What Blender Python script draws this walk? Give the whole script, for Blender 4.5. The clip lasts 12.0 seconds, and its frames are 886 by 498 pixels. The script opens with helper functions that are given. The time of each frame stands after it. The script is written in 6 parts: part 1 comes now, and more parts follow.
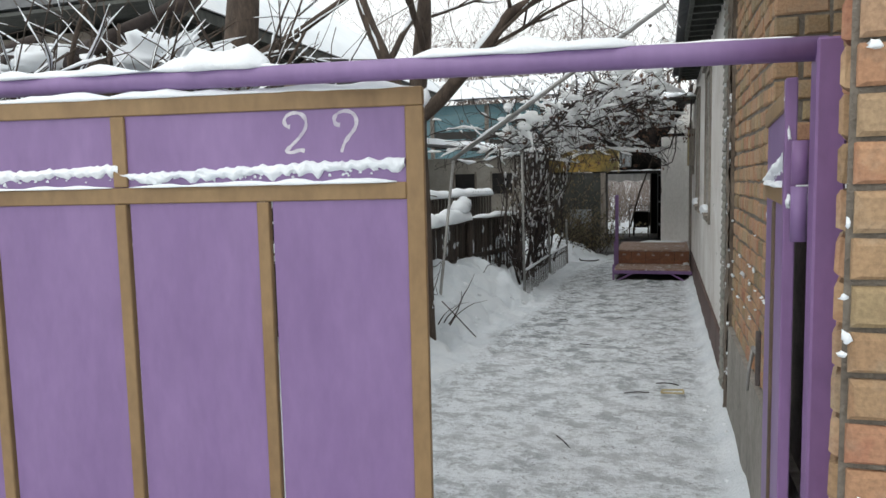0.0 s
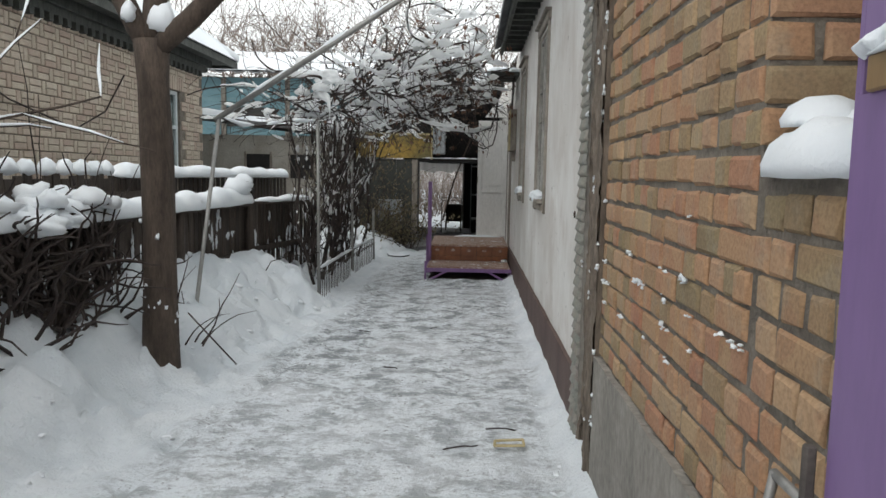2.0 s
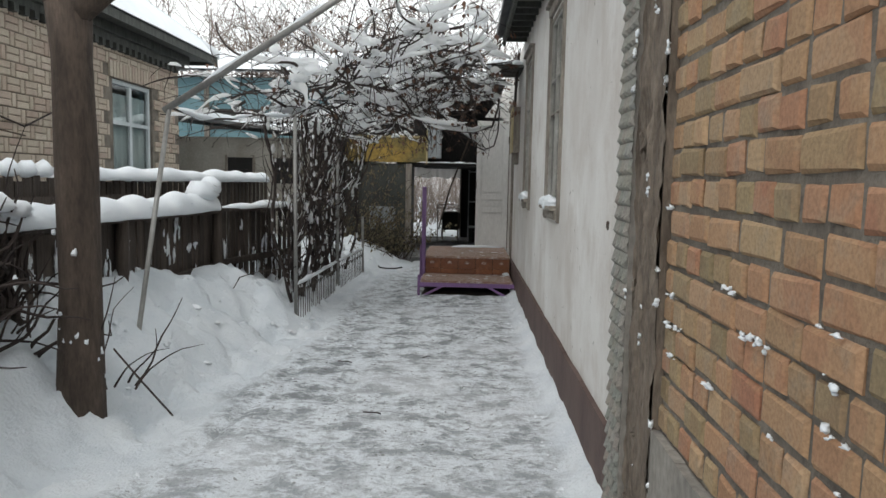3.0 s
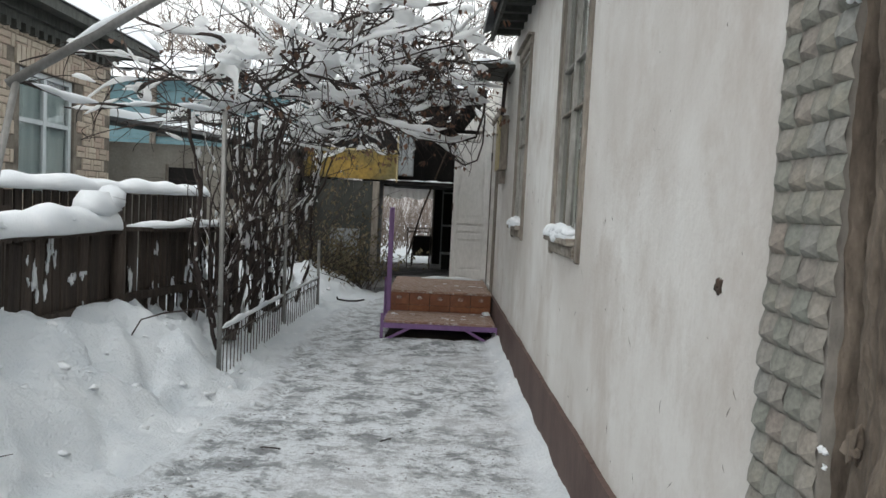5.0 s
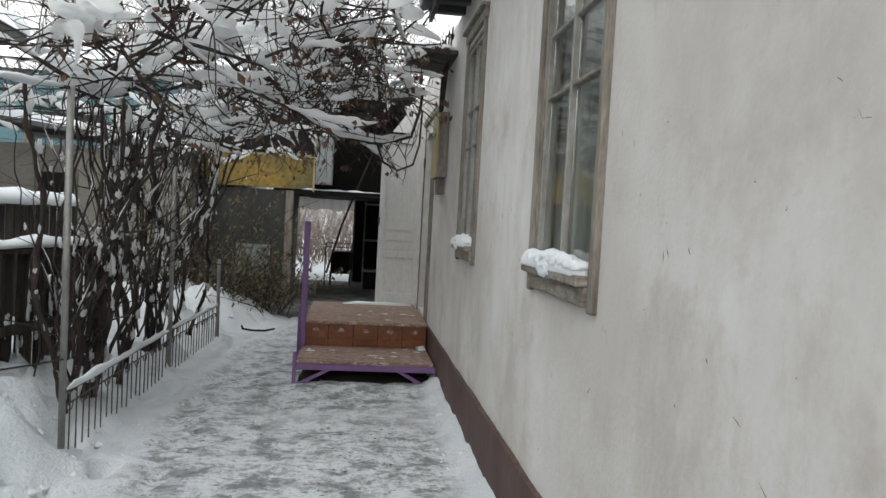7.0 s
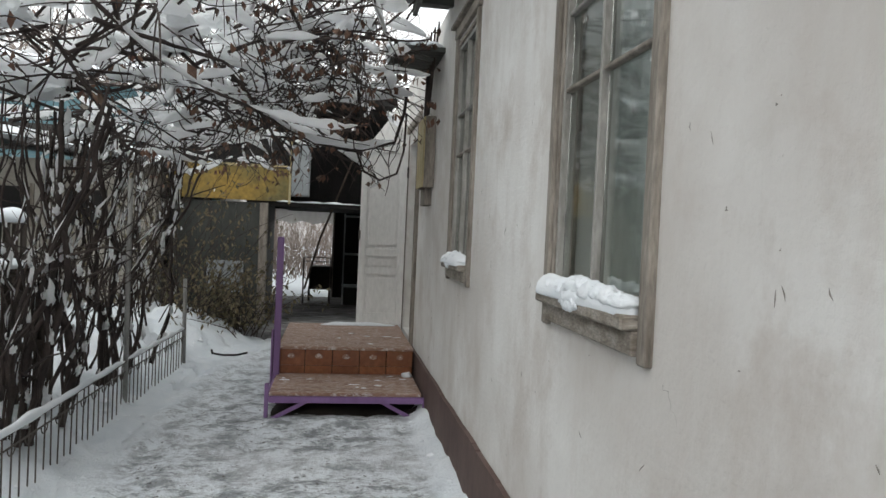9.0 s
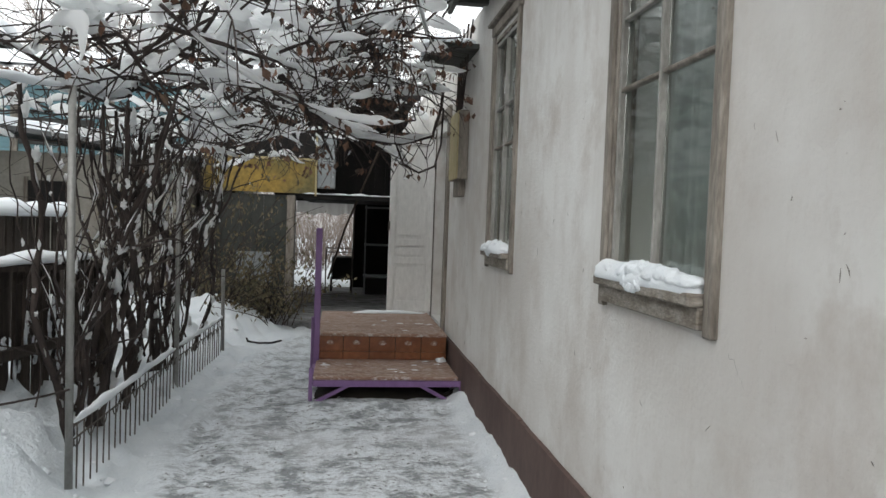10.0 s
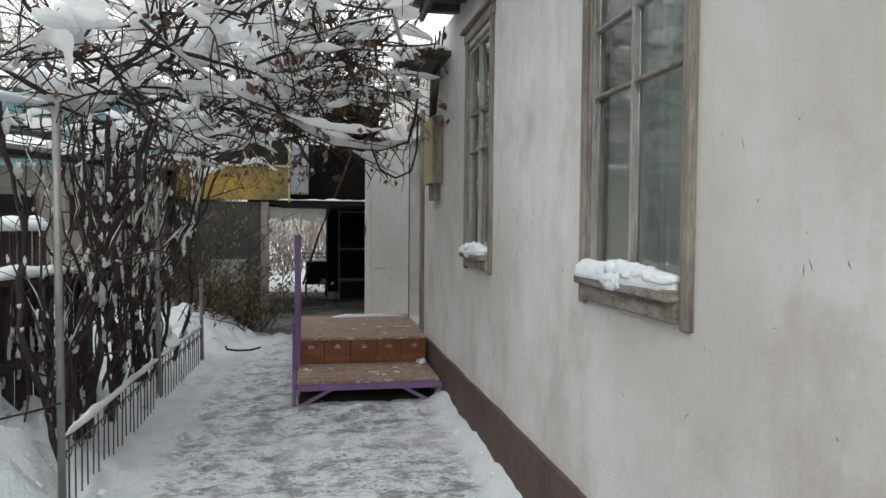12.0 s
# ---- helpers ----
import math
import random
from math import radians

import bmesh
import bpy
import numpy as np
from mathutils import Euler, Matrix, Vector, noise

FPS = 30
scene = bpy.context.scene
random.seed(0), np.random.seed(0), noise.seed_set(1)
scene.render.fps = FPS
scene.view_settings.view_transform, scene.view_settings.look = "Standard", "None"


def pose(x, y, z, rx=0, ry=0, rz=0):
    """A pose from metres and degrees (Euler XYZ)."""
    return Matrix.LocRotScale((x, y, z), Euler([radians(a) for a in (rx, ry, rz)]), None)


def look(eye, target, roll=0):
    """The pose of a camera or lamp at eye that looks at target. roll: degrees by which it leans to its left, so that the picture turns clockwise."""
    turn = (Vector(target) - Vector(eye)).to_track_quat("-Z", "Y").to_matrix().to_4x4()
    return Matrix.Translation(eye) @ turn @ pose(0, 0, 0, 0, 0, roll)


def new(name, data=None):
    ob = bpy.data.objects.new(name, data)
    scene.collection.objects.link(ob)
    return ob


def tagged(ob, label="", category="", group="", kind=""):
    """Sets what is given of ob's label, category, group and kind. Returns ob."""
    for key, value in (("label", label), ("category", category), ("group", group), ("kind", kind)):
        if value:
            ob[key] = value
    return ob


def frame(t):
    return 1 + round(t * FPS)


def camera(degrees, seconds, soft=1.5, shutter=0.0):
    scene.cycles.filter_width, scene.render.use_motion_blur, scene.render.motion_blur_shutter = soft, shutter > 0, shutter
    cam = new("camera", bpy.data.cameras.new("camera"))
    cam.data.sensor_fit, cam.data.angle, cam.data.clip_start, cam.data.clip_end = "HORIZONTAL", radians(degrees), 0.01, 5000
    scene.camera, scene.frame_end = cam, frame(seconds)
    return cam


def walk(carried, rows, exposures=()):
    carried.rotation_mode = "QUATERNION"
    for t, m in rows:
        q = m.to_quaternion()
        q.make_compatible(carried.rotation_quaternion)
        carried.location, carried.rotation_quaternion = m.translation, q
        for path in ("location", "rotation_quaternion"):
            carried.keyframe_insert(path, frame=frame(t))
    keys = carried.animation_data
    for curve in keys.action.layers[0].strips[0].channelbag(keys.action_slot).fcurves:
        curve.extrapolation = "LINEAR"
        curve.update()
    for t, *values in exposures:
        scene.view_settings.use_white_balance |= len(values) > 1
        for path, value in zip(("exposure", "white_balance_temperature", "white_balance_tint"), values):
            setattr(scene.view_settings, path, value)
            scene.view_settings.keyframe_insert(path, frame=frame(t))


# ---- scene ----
import collections
import itertools

cam = camera(63.7, 12.0)
PATH = [
    (0, (-0.049, 0.089, 1.802), (-0.639, 1.99, 1.611), -1.3),
    (0.5, (-0.169, 0.57, 1.794), (-0.495, 2.534, 1.604), -0.7),
    (0.9, (-0.272, 0.943, 1.757), (-0.502, 2.92, 1.565), -0.3),
    (1, (-0.271, 1.036, 1.752), (-0.469, 3.017, 1.558), -0.1),
    (1.5, (-0.208, 1.553, 1.658), (-0.302, 3.54, 1.451), 0.6),
    (2, (-0.23, 2.082, 1.58), (-0.302, 4.07, 1.373), 1.1),
    (2.5, (-0.203, 2.639, 1.546), (-0.268, 4.628, 1.348), 1.1),
    (3, (-0.253, 3.156, 1.537), (-0.316, 5.147, 1.351), 1.2),
    (4.8, (-0.279, 4.648, 1.519), (-0.287, 6.644, 1.395), 2.9),
    (5, (-0.312, 4.811, 1.519), (-0.292, 6.808, 1.398), 2.9),
    (5.5, (-0.321, 5.139, 1.542), (-0.271, 7.135, 1.429), 3.7),
    (6, (-0.283, 5.513, 1.562), (-0.215, 7.509, 1.458), 3.7),
    (6.5, (-0.385, 5.881, 1.557), (-0.228, 7.873, 1.467), 3.6),
    (7, (-0.386, 6.208, 1.538), (-0.14, 8.192, 1.462), 3.2),
    (9, (-0.37, 6.834, 1.572), (-0.072, 8.811, 1.527), 2.6),
    (9.5, (-0.497, 6.736, 1.569), (-0.227, 8.717, 1.514), 2.2),
    (10, (-0.637, 6.629, 1.56), (-0.36, 8.609, 1.487), 2.1),
    (10.5, (-0.617, 6.586, 1.568), (-0.338, 8.564, 1.483), 2.0),
    (11, (-0.667, 6.552, 1.566), (-0.38, 8.529, 1.487), 1.7),
    (11.5, (-0.729, 6.523, 1.584), (-0.386, 8.492, 1.511), 1.2),
    (12, (-0.723, 6.519, 1.58), (-0.364, 8.485, 1.511), 0.5),
]
walk(cam, [(t, look(eye, target, roll)) for t, eye, target, roll in PATH],
     [(0, 0.26), (0.9, 0.31), (1.6, 0.39), (3, 0.46), (5, 0.58), (7, 0.61), (9, 0.66), (12, 0.66)])

# ---- light ----
world = bpy.data.worlds.new("overcast")
scene.world = world
world.use_nodes = True
wn, wl = world.node_tree.nodes, world.node_tree.links
sky = wn.new("ShaderNodeTexSky")
sky.sky_type = 'NISHITA'
sky.sun_disc = False
sky.sun_elevation, sky.sun_rotation = radians(28), radians(200)
sky.dust_density = 4.0
desat = wn.new("ShaderNodeHueSaturation")
desat.inputs["Saturation"].default_value = 0.25
cloud = wn.new("ShaderNodeMixRGB")
cloud.inputs[0].default_value = 0.72
cloud.inputs[2].default_value = (9.4, 9.75, 9.75, 1)
wl.new(sky.outputs[0], desat.inputs["Color"])
wl.new(desat.outputs[0], cloud.inputs[1])
wl.new(cloud.outputs[0], wn["Background"].inputs["Color"])
wn["Background"].inputs["Strength"].default_value = 0.125
sun = new("sun", bpy.data.lights.new("sun", 'SUN'))
sun.data.energy, sun.data.angle, sun.data.color = 0.6, radians(25), (1.0, 0.98, 0.95)
sun.matrix_world = look((0, 0, 10), (2.5, 4.0, 0))


# ---- materials ----
def nodes_of(name, rough=0.8, metal=0.0):
    m = bpy.data.materials.new(name)
    m.use_nodes = True
    nt = m.node_tree
    b = nt.nodes["Principled BSDF"]
    b.inputs["Roughness"].default_value = rough
    b.inputs["Metallic"].default_value = metal
    return m, nt, b


def coords(nt, scale=(1, 1, 1)):
    g = nt.nodes.new("ShaderNodeNewGeometry")
    mp = nt.nodes.new("ShaderNodeMapping")
    mp.inputs["Scale"].default_value = scale
    nt.links.new(g.outputs["Position"], mp.inputs["Vector"])
    return mp.outputs[0]


def noise_of(nt, vec, scale, detail=4, rough=0.6):
    n = nt.nodes.new("ShaderNodeTexNoise")
    n.inputs["Scale"].default_value = scale
    n.inputs["Detail"].default_value = detail
    n.inputs["Roughness"].default_value = rough
    nt.links.new(vec, n.inputs["Vector"])
    return n.outputs["Fac"]


def ramp(nt, fac, stops):
    r = nt.nodes.new("ShaderNodeValToRGB")
    while len(r.color_ramp.elements) < len(stops):
        r.color_ramp.elements.new(0.5)
    for e, (p, c) in zip(r.color_ramp.elements, stops):
        e.position = p
        e.color = (c, c, c, 1) if isinstance(c, (int, float)) else (*c, 1)
    nt.links.new(fac, r.inputs[0])
    return r.outputs[0]


def mix(nt, fac, a, b, mode='MIX'):
    x = nt.nodes.new("ShaderNodeMixRGB")
    x.blend_type = mode
    for sock, v in zip(x.inputs, (fac, a, b)):
        if isinstance(v, (int, float)):
            sock.default_value = v if sock.type == 'VALUE' else (v, v, v, 1)
        elif isinstance(v, tuple):
            sock.default_value = (*v, 1)
        else:
            nt.links.new(v, sock)
    return x.outputs[0]


def bump(nt, b, height, strength=0.4, dist=0.01):
    k = nt.nodes.new("ShaderNodeBump")
    k.inputs["Strength"].default_value = strength
    k.inputs["Distance"].default_value = dist
    nt.links.new(height, k.inputs["Height"])
    nt.links.new(k.outputs[0], b.inputs["Normal"])


def two_tone(name, c1, c2, scale=(1, 1, 1), s1=3.0, s2=40.0, rough=0.8, metal=0.0, bstr=0.4, bdist=0.005, dark=0.75, vary=0.0):
    """Two noise scales between two colours, fine grain on top, bump from the grain."""
    m, nt, b = nodes_of(name, rough, metal)
    v = coords(nt, scale)
    big, fine = noise_of(nt, v, s1), noise_of(nt, v, s2, 6)
    col = mix(nt, ramp(nt, big, [(0.33, 0.0), (0.68, 1.0)]), c1, c2)
    col = mix(nt, 1.0, col, ramp(nt, fine, [(0.25, dark), (0.7, 1.0)]), 'MULTIPLY')
    if vary:
        oi = nt.nodes.new("ShaderNodeObjectInfo")
        col = mix(nt, 1.0, col, ramp(nt, oi.outputs["Random"], [(0.0, 1.0 - vary), (1.0, 1.0)]), 'MULTIPLY')
    nt.links.new(col, b.inputs["Base Color"])
    bump(nt, b, fine, bstr, bdist)
    return m


def snow_material(name):
    m, nt, b = nodes_of(name, 0.75)
    v = coords(nt)
    big, fine = noise_of(nt, v, 2.2), noise_of(nt, v, 55, 5)
    col = mix(nt, ramp(nt, big, [(0.3, 0.0), (0.7, 1.0)]), (0.69, 0.735, 0.775), (0.79, 0.815, 0.835))
    nt.links.new(col, b.inputs["Base Color"])
    bump(nt, b, mix(nt, 0.5, fine, noise_of(nt, v, 14, 5)), 0.5, 0.02)
    return m


def thin_snow_material(name, colour=(0.88, 0.89, 0.91), share=0.62):
    m, nt, b = nodes_of(name, 0.8)
    v = coords(nt)
    fine = noise_of(nt, v, 60, 5)
    nt.links.new(mix(nt, ramp(nt, noise_of(nt, v, 3), [(0.3, 0.0), (0.7, 1.0)]), tuple(0.93 * k for k in colour), colour), b.inputs["Base Color"])
    bump(nt, b, fine, 0.35, 0.01)
    tr = nt.nodes.new("ShaderNodeBsdfTranslucent")
    tr.inputs["Color"].default_value = (*colour, 1)
    sh = nt.nodes.new("ShaderNodeMixShader")
    sh.inputs[0].default_value = share
    nt.links.new(b.outputs[0], sh.inputs[1])
    nt.links.new(tr.outputs[0], sh.inputs[2])
    nt.links.new(sh.outputs[0], nt.nodes["Material Output"].inputs["Surface"])
    return m


def ground_material():
    """Snow, and on the trodden part thin ice and dark wet ground in streaks across the way."""
    m, nt, b = nodes_of("trodden_snow", 0.7)
    v = coords(nt)
    vs = coords(nt, (1.0, 1.35, 1))
    at = nt.nodes.new("ShaderNodeAttribute")
    at.attribute_name = "tread"
    big, fine, grain = noise_of(nt, v, 0.8, 4), noise_of(nt, vs, 4.0, 10, 0.78), noise_of(nt, v, 45, 5)
    speck = noise_of(nt, vs, 9, 9, 0.8)
    white = mix(nt, ramp(nt, noise_of(nt, v, 2.4, 6), [(0.3, 0.0), (0.7, 1.0)]), (0.595, 0.645, 0.685), (0.725, 0.76, 0.785))
    worn = mix(nt, ramp(nt, fine, [(0.43, 0.0), (0.53, 1.0)]), (0.21, 0.226, 0.238), (0.66, 0.70, 0.73))
    worn = mix(nt, ramp(nt, speck, [(0.36, 0.92), (0.43, 0.0)]), worn, (0.075, 0.075, 0.07))
    lane = noise_of(nt, coords(nt, (5.0, 0.45, 1)), 2.2, 6, 0.7)
    worn = mix(nt, ramp(nt, lane, [(0.52, 0.0), (0.64, 0.42)]), worn, (0.36, 0.385, 0.40))
    scuff = noise_of(nt, coords(nt, (0.9, 2.6, 1)), 11, 8, 0.75)
    worn = mix(nt, ramp(nt, scuff, [(0.53, 0.0), (0.60, 0.55)]), worn, (0.20, 0.205, 0.21))
    dots = noise_of(nt, v, 26, 3, 0.6)
    worn = mix(nt, ramp(nt, dots, [(0.635, 0.0), (0.67, 0.9)]), worn, (0.07, 0.065, 0.055))
    worn = mix(nt, ramp(nt, big, [(0.50, 0.0), (0.66, 0.5)]), worn, (0.70, 0.725, 0.75))
    col = mix(nt, at.outputs["Fac"], white, worn)
    nt.links.new(col, b.inputs["Base Color"])
    h = mix(nt, 0.4, mix(nt, 0.5, fine, grain), noise_of(nt, v, 6.5, 7, 0.6))
    bump(nt, b, h, 0.9, 0.055)
    return m


def plaster_material():
    m, nt, b = nodes_of("old_whitewash", 0.9)
    v, vs = coords(nt), coords(nt, (1, 1, 0.22))
    big, streak, fine = noise_of(nt, v, 0.9, 5), noise_of(nt, vs, 5, 6, 0.65), noise_of(nt, v, 45, 6)
    col = mix(nt, ramp(nt, big, [(0.36, 0.0), (0.66, 1.0)]), (0.575, 0.55, 0.52), (0.73, 0.725, 0.705))
    col = mix(nt, ramp(nt, streak, [(0.52, 0.0), (0.80, 0.28)]), col, (0.47, 0.40, 0.35))
    blot = noise_of(nt, v, 2.6, 6, 0.7)
    col = mix(nt, ramp(nt, blot, [(0.52, 0.0), (0.70, 0.62)]), col, (0.50, 0.455, 0.415))
    runs = noise_of(nt, coords(nt, (1, 1, 0.10)), 7, 5, 0.6)
    col = mix(nt, ramp(nt, runs, [(0.55, 0.0), (0.72, 0.30)]), col, (0.53, 0.50, 0.47))
    smear = noise_of(nt, coords(nt, (1, 1.4, 0.8)), 1.5, 7, 0.72)
    col = mix(nt, ramp(nt, smear, [(0.49, 0.0), (0.66, 0.60)]), col, (0.47, 0.425, 0.385))
    chips = noise_of(nt, coords(nt, (1, 1, 0.5)), 9, 8, 0.75)
    col = mix(nt, ramp(nt, chips, [(0.68, 0.0), (0.72, 0.8)]), col, (0.33, 0.31, 0.29))
    nt.links.new(col, b.inputs["Base Color"])
    bump(nt, b, mix(nt, 0.5, fine, blot), 0.5, 0.016)
    return m


def brick_material(name, stops):
    m, nt, b = nodes_of(name, 0.92)
    oi = nt.nodes.new("ShaderNodeObjectInfo")
    isl = nt.nodes.new("ShaderNodeNewGeometry")
    add = nt.nodes.new("ShaderNodeMath")
    add.operation = 'ADD'
    nt.links.new(oi.outputs["Random"], add.inputs[0])
    nt.links.new(isl.outputs["Random Per Island"], add.inputs[1])
    fr = nt.nodes.new("ShaderNodeMath")
    fr.operation = 'FRACT'
    nt.links.new(add.outputs[0], fr.inputs[0])
    v = coords(nt)
    blot, fine = noise_of(nt, v, 9, 5, 0.65), noise_of(nt, v, 90, 5)
    col = ramp(nt, fr.outputs[0], stops)
    patch = noise_of(nt, v, 7.5, 2, 0.4)
    other = nt.nodes.new("ShaderNodeHueSaturation")
    other.inputs["Hue"].default_value = 0.491
    other.inputs["Saturation"].default_value = 1.04
    other.inputs["Value"].default_value = 0.93
    nt.links.new(col, other.inputs["Color"])
    col = mix(nt, ramp(nt, patch, [(0.53, 0.0), (0.57, 0.85)]), col, other.outputs[0])
    col = mix(nt, ramp(nt, blot, [(0.52, 0.0), (0.74, 0.5)]), col, (0.30, 0.265, 0.205))
    col = mix(nt, 1.0, col, ramp(nt, fine, [(0.28, 0.66), (0.62, 1.0)]), 'MULTIPLY')
    nt.links.new(col, b.inputs["Base Color"])
    bump(nt, b, mix(nt, 0.5, fine, blot), 0.6, 0.008)
    return m


def glass_material():
    m, nt, b = nodes_of("window_glass", 0.04)
    b.inputs["Base Color"].default_value = (0.86, 0.92, 0.9, 1)
    b.inputs["Transmission Weight"].default_value = 1.0
    b.inputs["IOR"].default_value = 1.5
    bump(nt, b, noise_of(nt, coords(nt), 3.0, 2), 0.06, 0.02)
    return m


def dusted_boards():
    """Worn brown boards, scuffed and thinly dusted with snow."""
    m, nt, b = nodes_of("dusted_boards", 0.7)
    v = coords(nt, (0.8, 2.4, 1))
    big, fine = noise_of(nt, v, 4, 5), noise_of(nt, v, 26, 7, 0.7)
    col = mix(nt, ramp(nt, big, [(0.35, 0.0), (0.65, 1.0)]), (0.19, 0.10, 0.065), (0.30, 0.20, 0.15))
    col = mix(nt, ramp(nt, fine, [(0.50, 0.0), (0.66, 0.75)]), col, (0.66, 0.65, 0.64))
    nt.links.new(col, b.inputs["Base Color"])
    bump(nt, b, fine, 0.4, 0.006)
    return m


SNOW = snow_material("snow")
LIGHT_SNOW = thin_snow_material("loose_snow", (0.955, 0.965, 0.97), 0.78)
GROUND = ground_material()
PLASTER = plaster_material()
PLINTH = two_tone("brown_plinth_paint", (0.075, 0.043, 0.037), (0.135, 0.088, 0.076), (1, 1, 0.5), 2.5, 30, 0.75)
CONCRETE = two_tone("rough_concrete", (0.21, 0.195, 0.175), (0.34, 0.315, 0.28), (1, 1, 0.6), 3, 35, 0.95, bstr=0.7, bdist=0.012, dark=0.6)
MORTAR = two_tone("grey_mortar", (0.135, 0.116, 0.096), (0.265, 0.235, 0.195), (1, 1, 1), 6, 60, 0.97, bstr=0.9, bdist=0.012, dark=0.6)
BRICK = brick_material("yellow_brick", [(0.0, (0.37, 0.240, 0.135)), (0.16, (0.42, 0.245, 0.138)), (0.32, (0.30, 0.226, 0.125)), (0.46, (0.44, 0.300, 0.175)), (0.60, (0.37, 0.190, 0.112)), (0.74, (0.40, 0.272, 0.165)), (0.88, (0.25, 0.192, 0.108)), (1.0, (0.43, 0.240, 0.135))])
TILE = brick_material("faceted_concrete_tile", [(0.0, (0.25, 0.245, 0.215)), (0.3, (0.215, 0.225, 0.20)), (0.55, (0.29, 0.265, 0.23)), (0.8, (0.235, 0.24, 0.225)), (1.0, (0.26, 0.225, 0.195))])
PALE_BRICK = brick_material("pale_brick", [(0.0, (0.44, 0.375, 0.30)), (0.4, (0.53, 0.46, 0.37)), (0.7, (0.44, 0.345, 0.28)), (1.0, (0.56, 0.495, 0.405))])
PURPLE = two_tone("lilac_gate_paint", (0.188, 0.114, 0.262), (0.222, 0.140, 0.300), (1, 1, 0.35), 3.5, 26, 0.5, bstr=0.12, bdist=0.003, dark=0.86)
DEEP_PURPLE = two_tone("purple_post_paint", (0.175, 0.092, 0.228), (0.215, 0.120, 0.275), (1, 1, 0.4), 4, 30, 0.5, bstr=0.15, bdist=0.003, dark=0.82)
OCHRE = two_tone("brown_gate_frame_paint", (0.205, 0.125, 0.055), (0.275, 0.175, 0.08), (1, 1, 0.5), 5, 38, 0.6, bstr=0.2, bdist=0.003, dark=0.8)
DULL_BROWN = two_tone("dull_brown_gate_paint", (0.085, 0.058, 0.038), (0.145, 0.100, 0.062), (1, 1, 0.5), 5, 38, 0.6, bstr=0.2, bdist=0.003, dark=0.7)
WHITE_PAINT = two_tone("white_brushed_paint", (0.46, 0.42, 0.51), (0.70, 0.68, 0.71), (1, 1, 1), 14, 60, 0.7, dark=0.7)
OLD_WOOD = two_tone("weathered_window_wood", (0.17, 0.145, 0.12), (0.38, 0.34, 0.295), (3, 3, 0.5), 5, 32, 0.85, bstr=0.7, bdist=0.006, dark=0.5)
PEELING = two_tone("peeling_pale_wood", (0.20, 0.165, 0.13), (0.46, 0.42, 0.37), (1, 1.5, 4), 6, 34, 0.85, bstr=0.8, bdist=0.006, dark=0.45)
JOINT = two_tone("brown_rotten_render", (0.105, 0.082, 0.063), (0.25, 0.205, 0.163), (1.6, 1.6, 0.5), 6, 42, 0.95, bstr=0.9, bdist=0.012, dark=0.5)
PASSAGE = two_tone("dark_floor_dusted_with_snow", (0.075, 0.072, 0.068), (0.34, 0.345, 0.35), (0.8, 2.5, 1), 5, 30, 0.85, dark=0.55)
# Bare soil, with the shade beneath the steps put into its colour.
SHADED_SOIL = two_tone("soil_with_step_shade", (0.018, 0.015, 0.012), (0.045, 0.037, 0.03), (1, 1, 1), 6, 40, 0.95)
FENCE_WOOD = two_tone("dark_wet_fence_wood", (0.055, 0.040, 0.032), (0.125, 0.096, 0.076), (5, 5, 0.45), 4, 24, 0.85, bstr=0.8, bdist=0.008, dark=0.5, vary=0.5)
# Black boards and goods; the recessed shed's shade is put into the colour.
BLACK_AND_SHADE = two_tone("black_and_shade_boards", (0.007, 0.0065, 0.0065), (0.019, 0.017, 0.016), (1, 1, 0.4), 4, 30, 0.9, dark=0.6)
SHED_PANEL = two_tone("dark_green_shed_panel", (0.030, 0.034, 0.030), (0.060, 0.063, 0.056), (1, 1, 0.5), 3, 30, 0.8, dark=0.7)
YELLOW = two_tone("weathered_yellow_board", (0.36, 0.235, 0.05), (0.185, 0.155, 0.06), (1, 1, 1), 2.6, 14, 0.8, dark=0.45)
GREY_METAL = two_tone("grey_painted_metal", (0.22, 0.24, 0.25), (0.29, 0.31, 0.32), (1, 1, 1), 3, 40, 0.55, 0.1, dark=0.85)
PIPE_METAL = two_tone("galvanised_pipe", (0.24, 0.235, 0.225), (0.37, 0.365, 0.35), (1, 1, 0.6), 5, 50, 0.55, 0.5, dark=0.7)
RUST_METAL = two_tone("dull_iron", (0.085, 0.075, 0.068), (0.15, 0.13, 0.115), (1, 1, 1), 9, 60, 0.75, 0.4, dark=0.6)
BARK = two_tone("brown_bark", (0.058, 0.042, 0.032), (0.122, 0.090, 0.069), (2.5, 2.5, 0.6), 5, 28, 0.95, bstr=1.0, bdist=0.012, dark=0.5)
VINE = two_tone("dark_vine_bark", (0.022, 0.016, 0.015), (0.070, 0.052, 0.045), (1, 1, 1), 4, 40, 0.95, dark=0.6)
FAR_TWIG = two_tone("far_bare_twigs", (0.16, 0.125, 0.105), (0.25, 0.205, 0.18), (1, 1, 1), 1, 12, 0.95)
LEAF = brick_material("dry_leaf", [(0.0, (0.13, 0.062, 0.040)), (0.5, (0.17, 0.095, 0.062)), (1.0, (0.075, 0.045, 0.033))])
OLIVE_LEAF = brick_material("withered_leaf", [(0.0, (0.11, 0.10, 0.055)), (0.5, (0.19, 0.15, 0.085)), (1.0, (0.085, 0.085, 0.05))])
DOOR_PAINT = two_tone("old_white_door_paint", (0.70, 0.695, 0.67), (0.80, 0.795, 0.775), (1, 1, 0.4), 3, 30, 0.65, dark=0.82)
STEP_BOARD = dusted_boards()
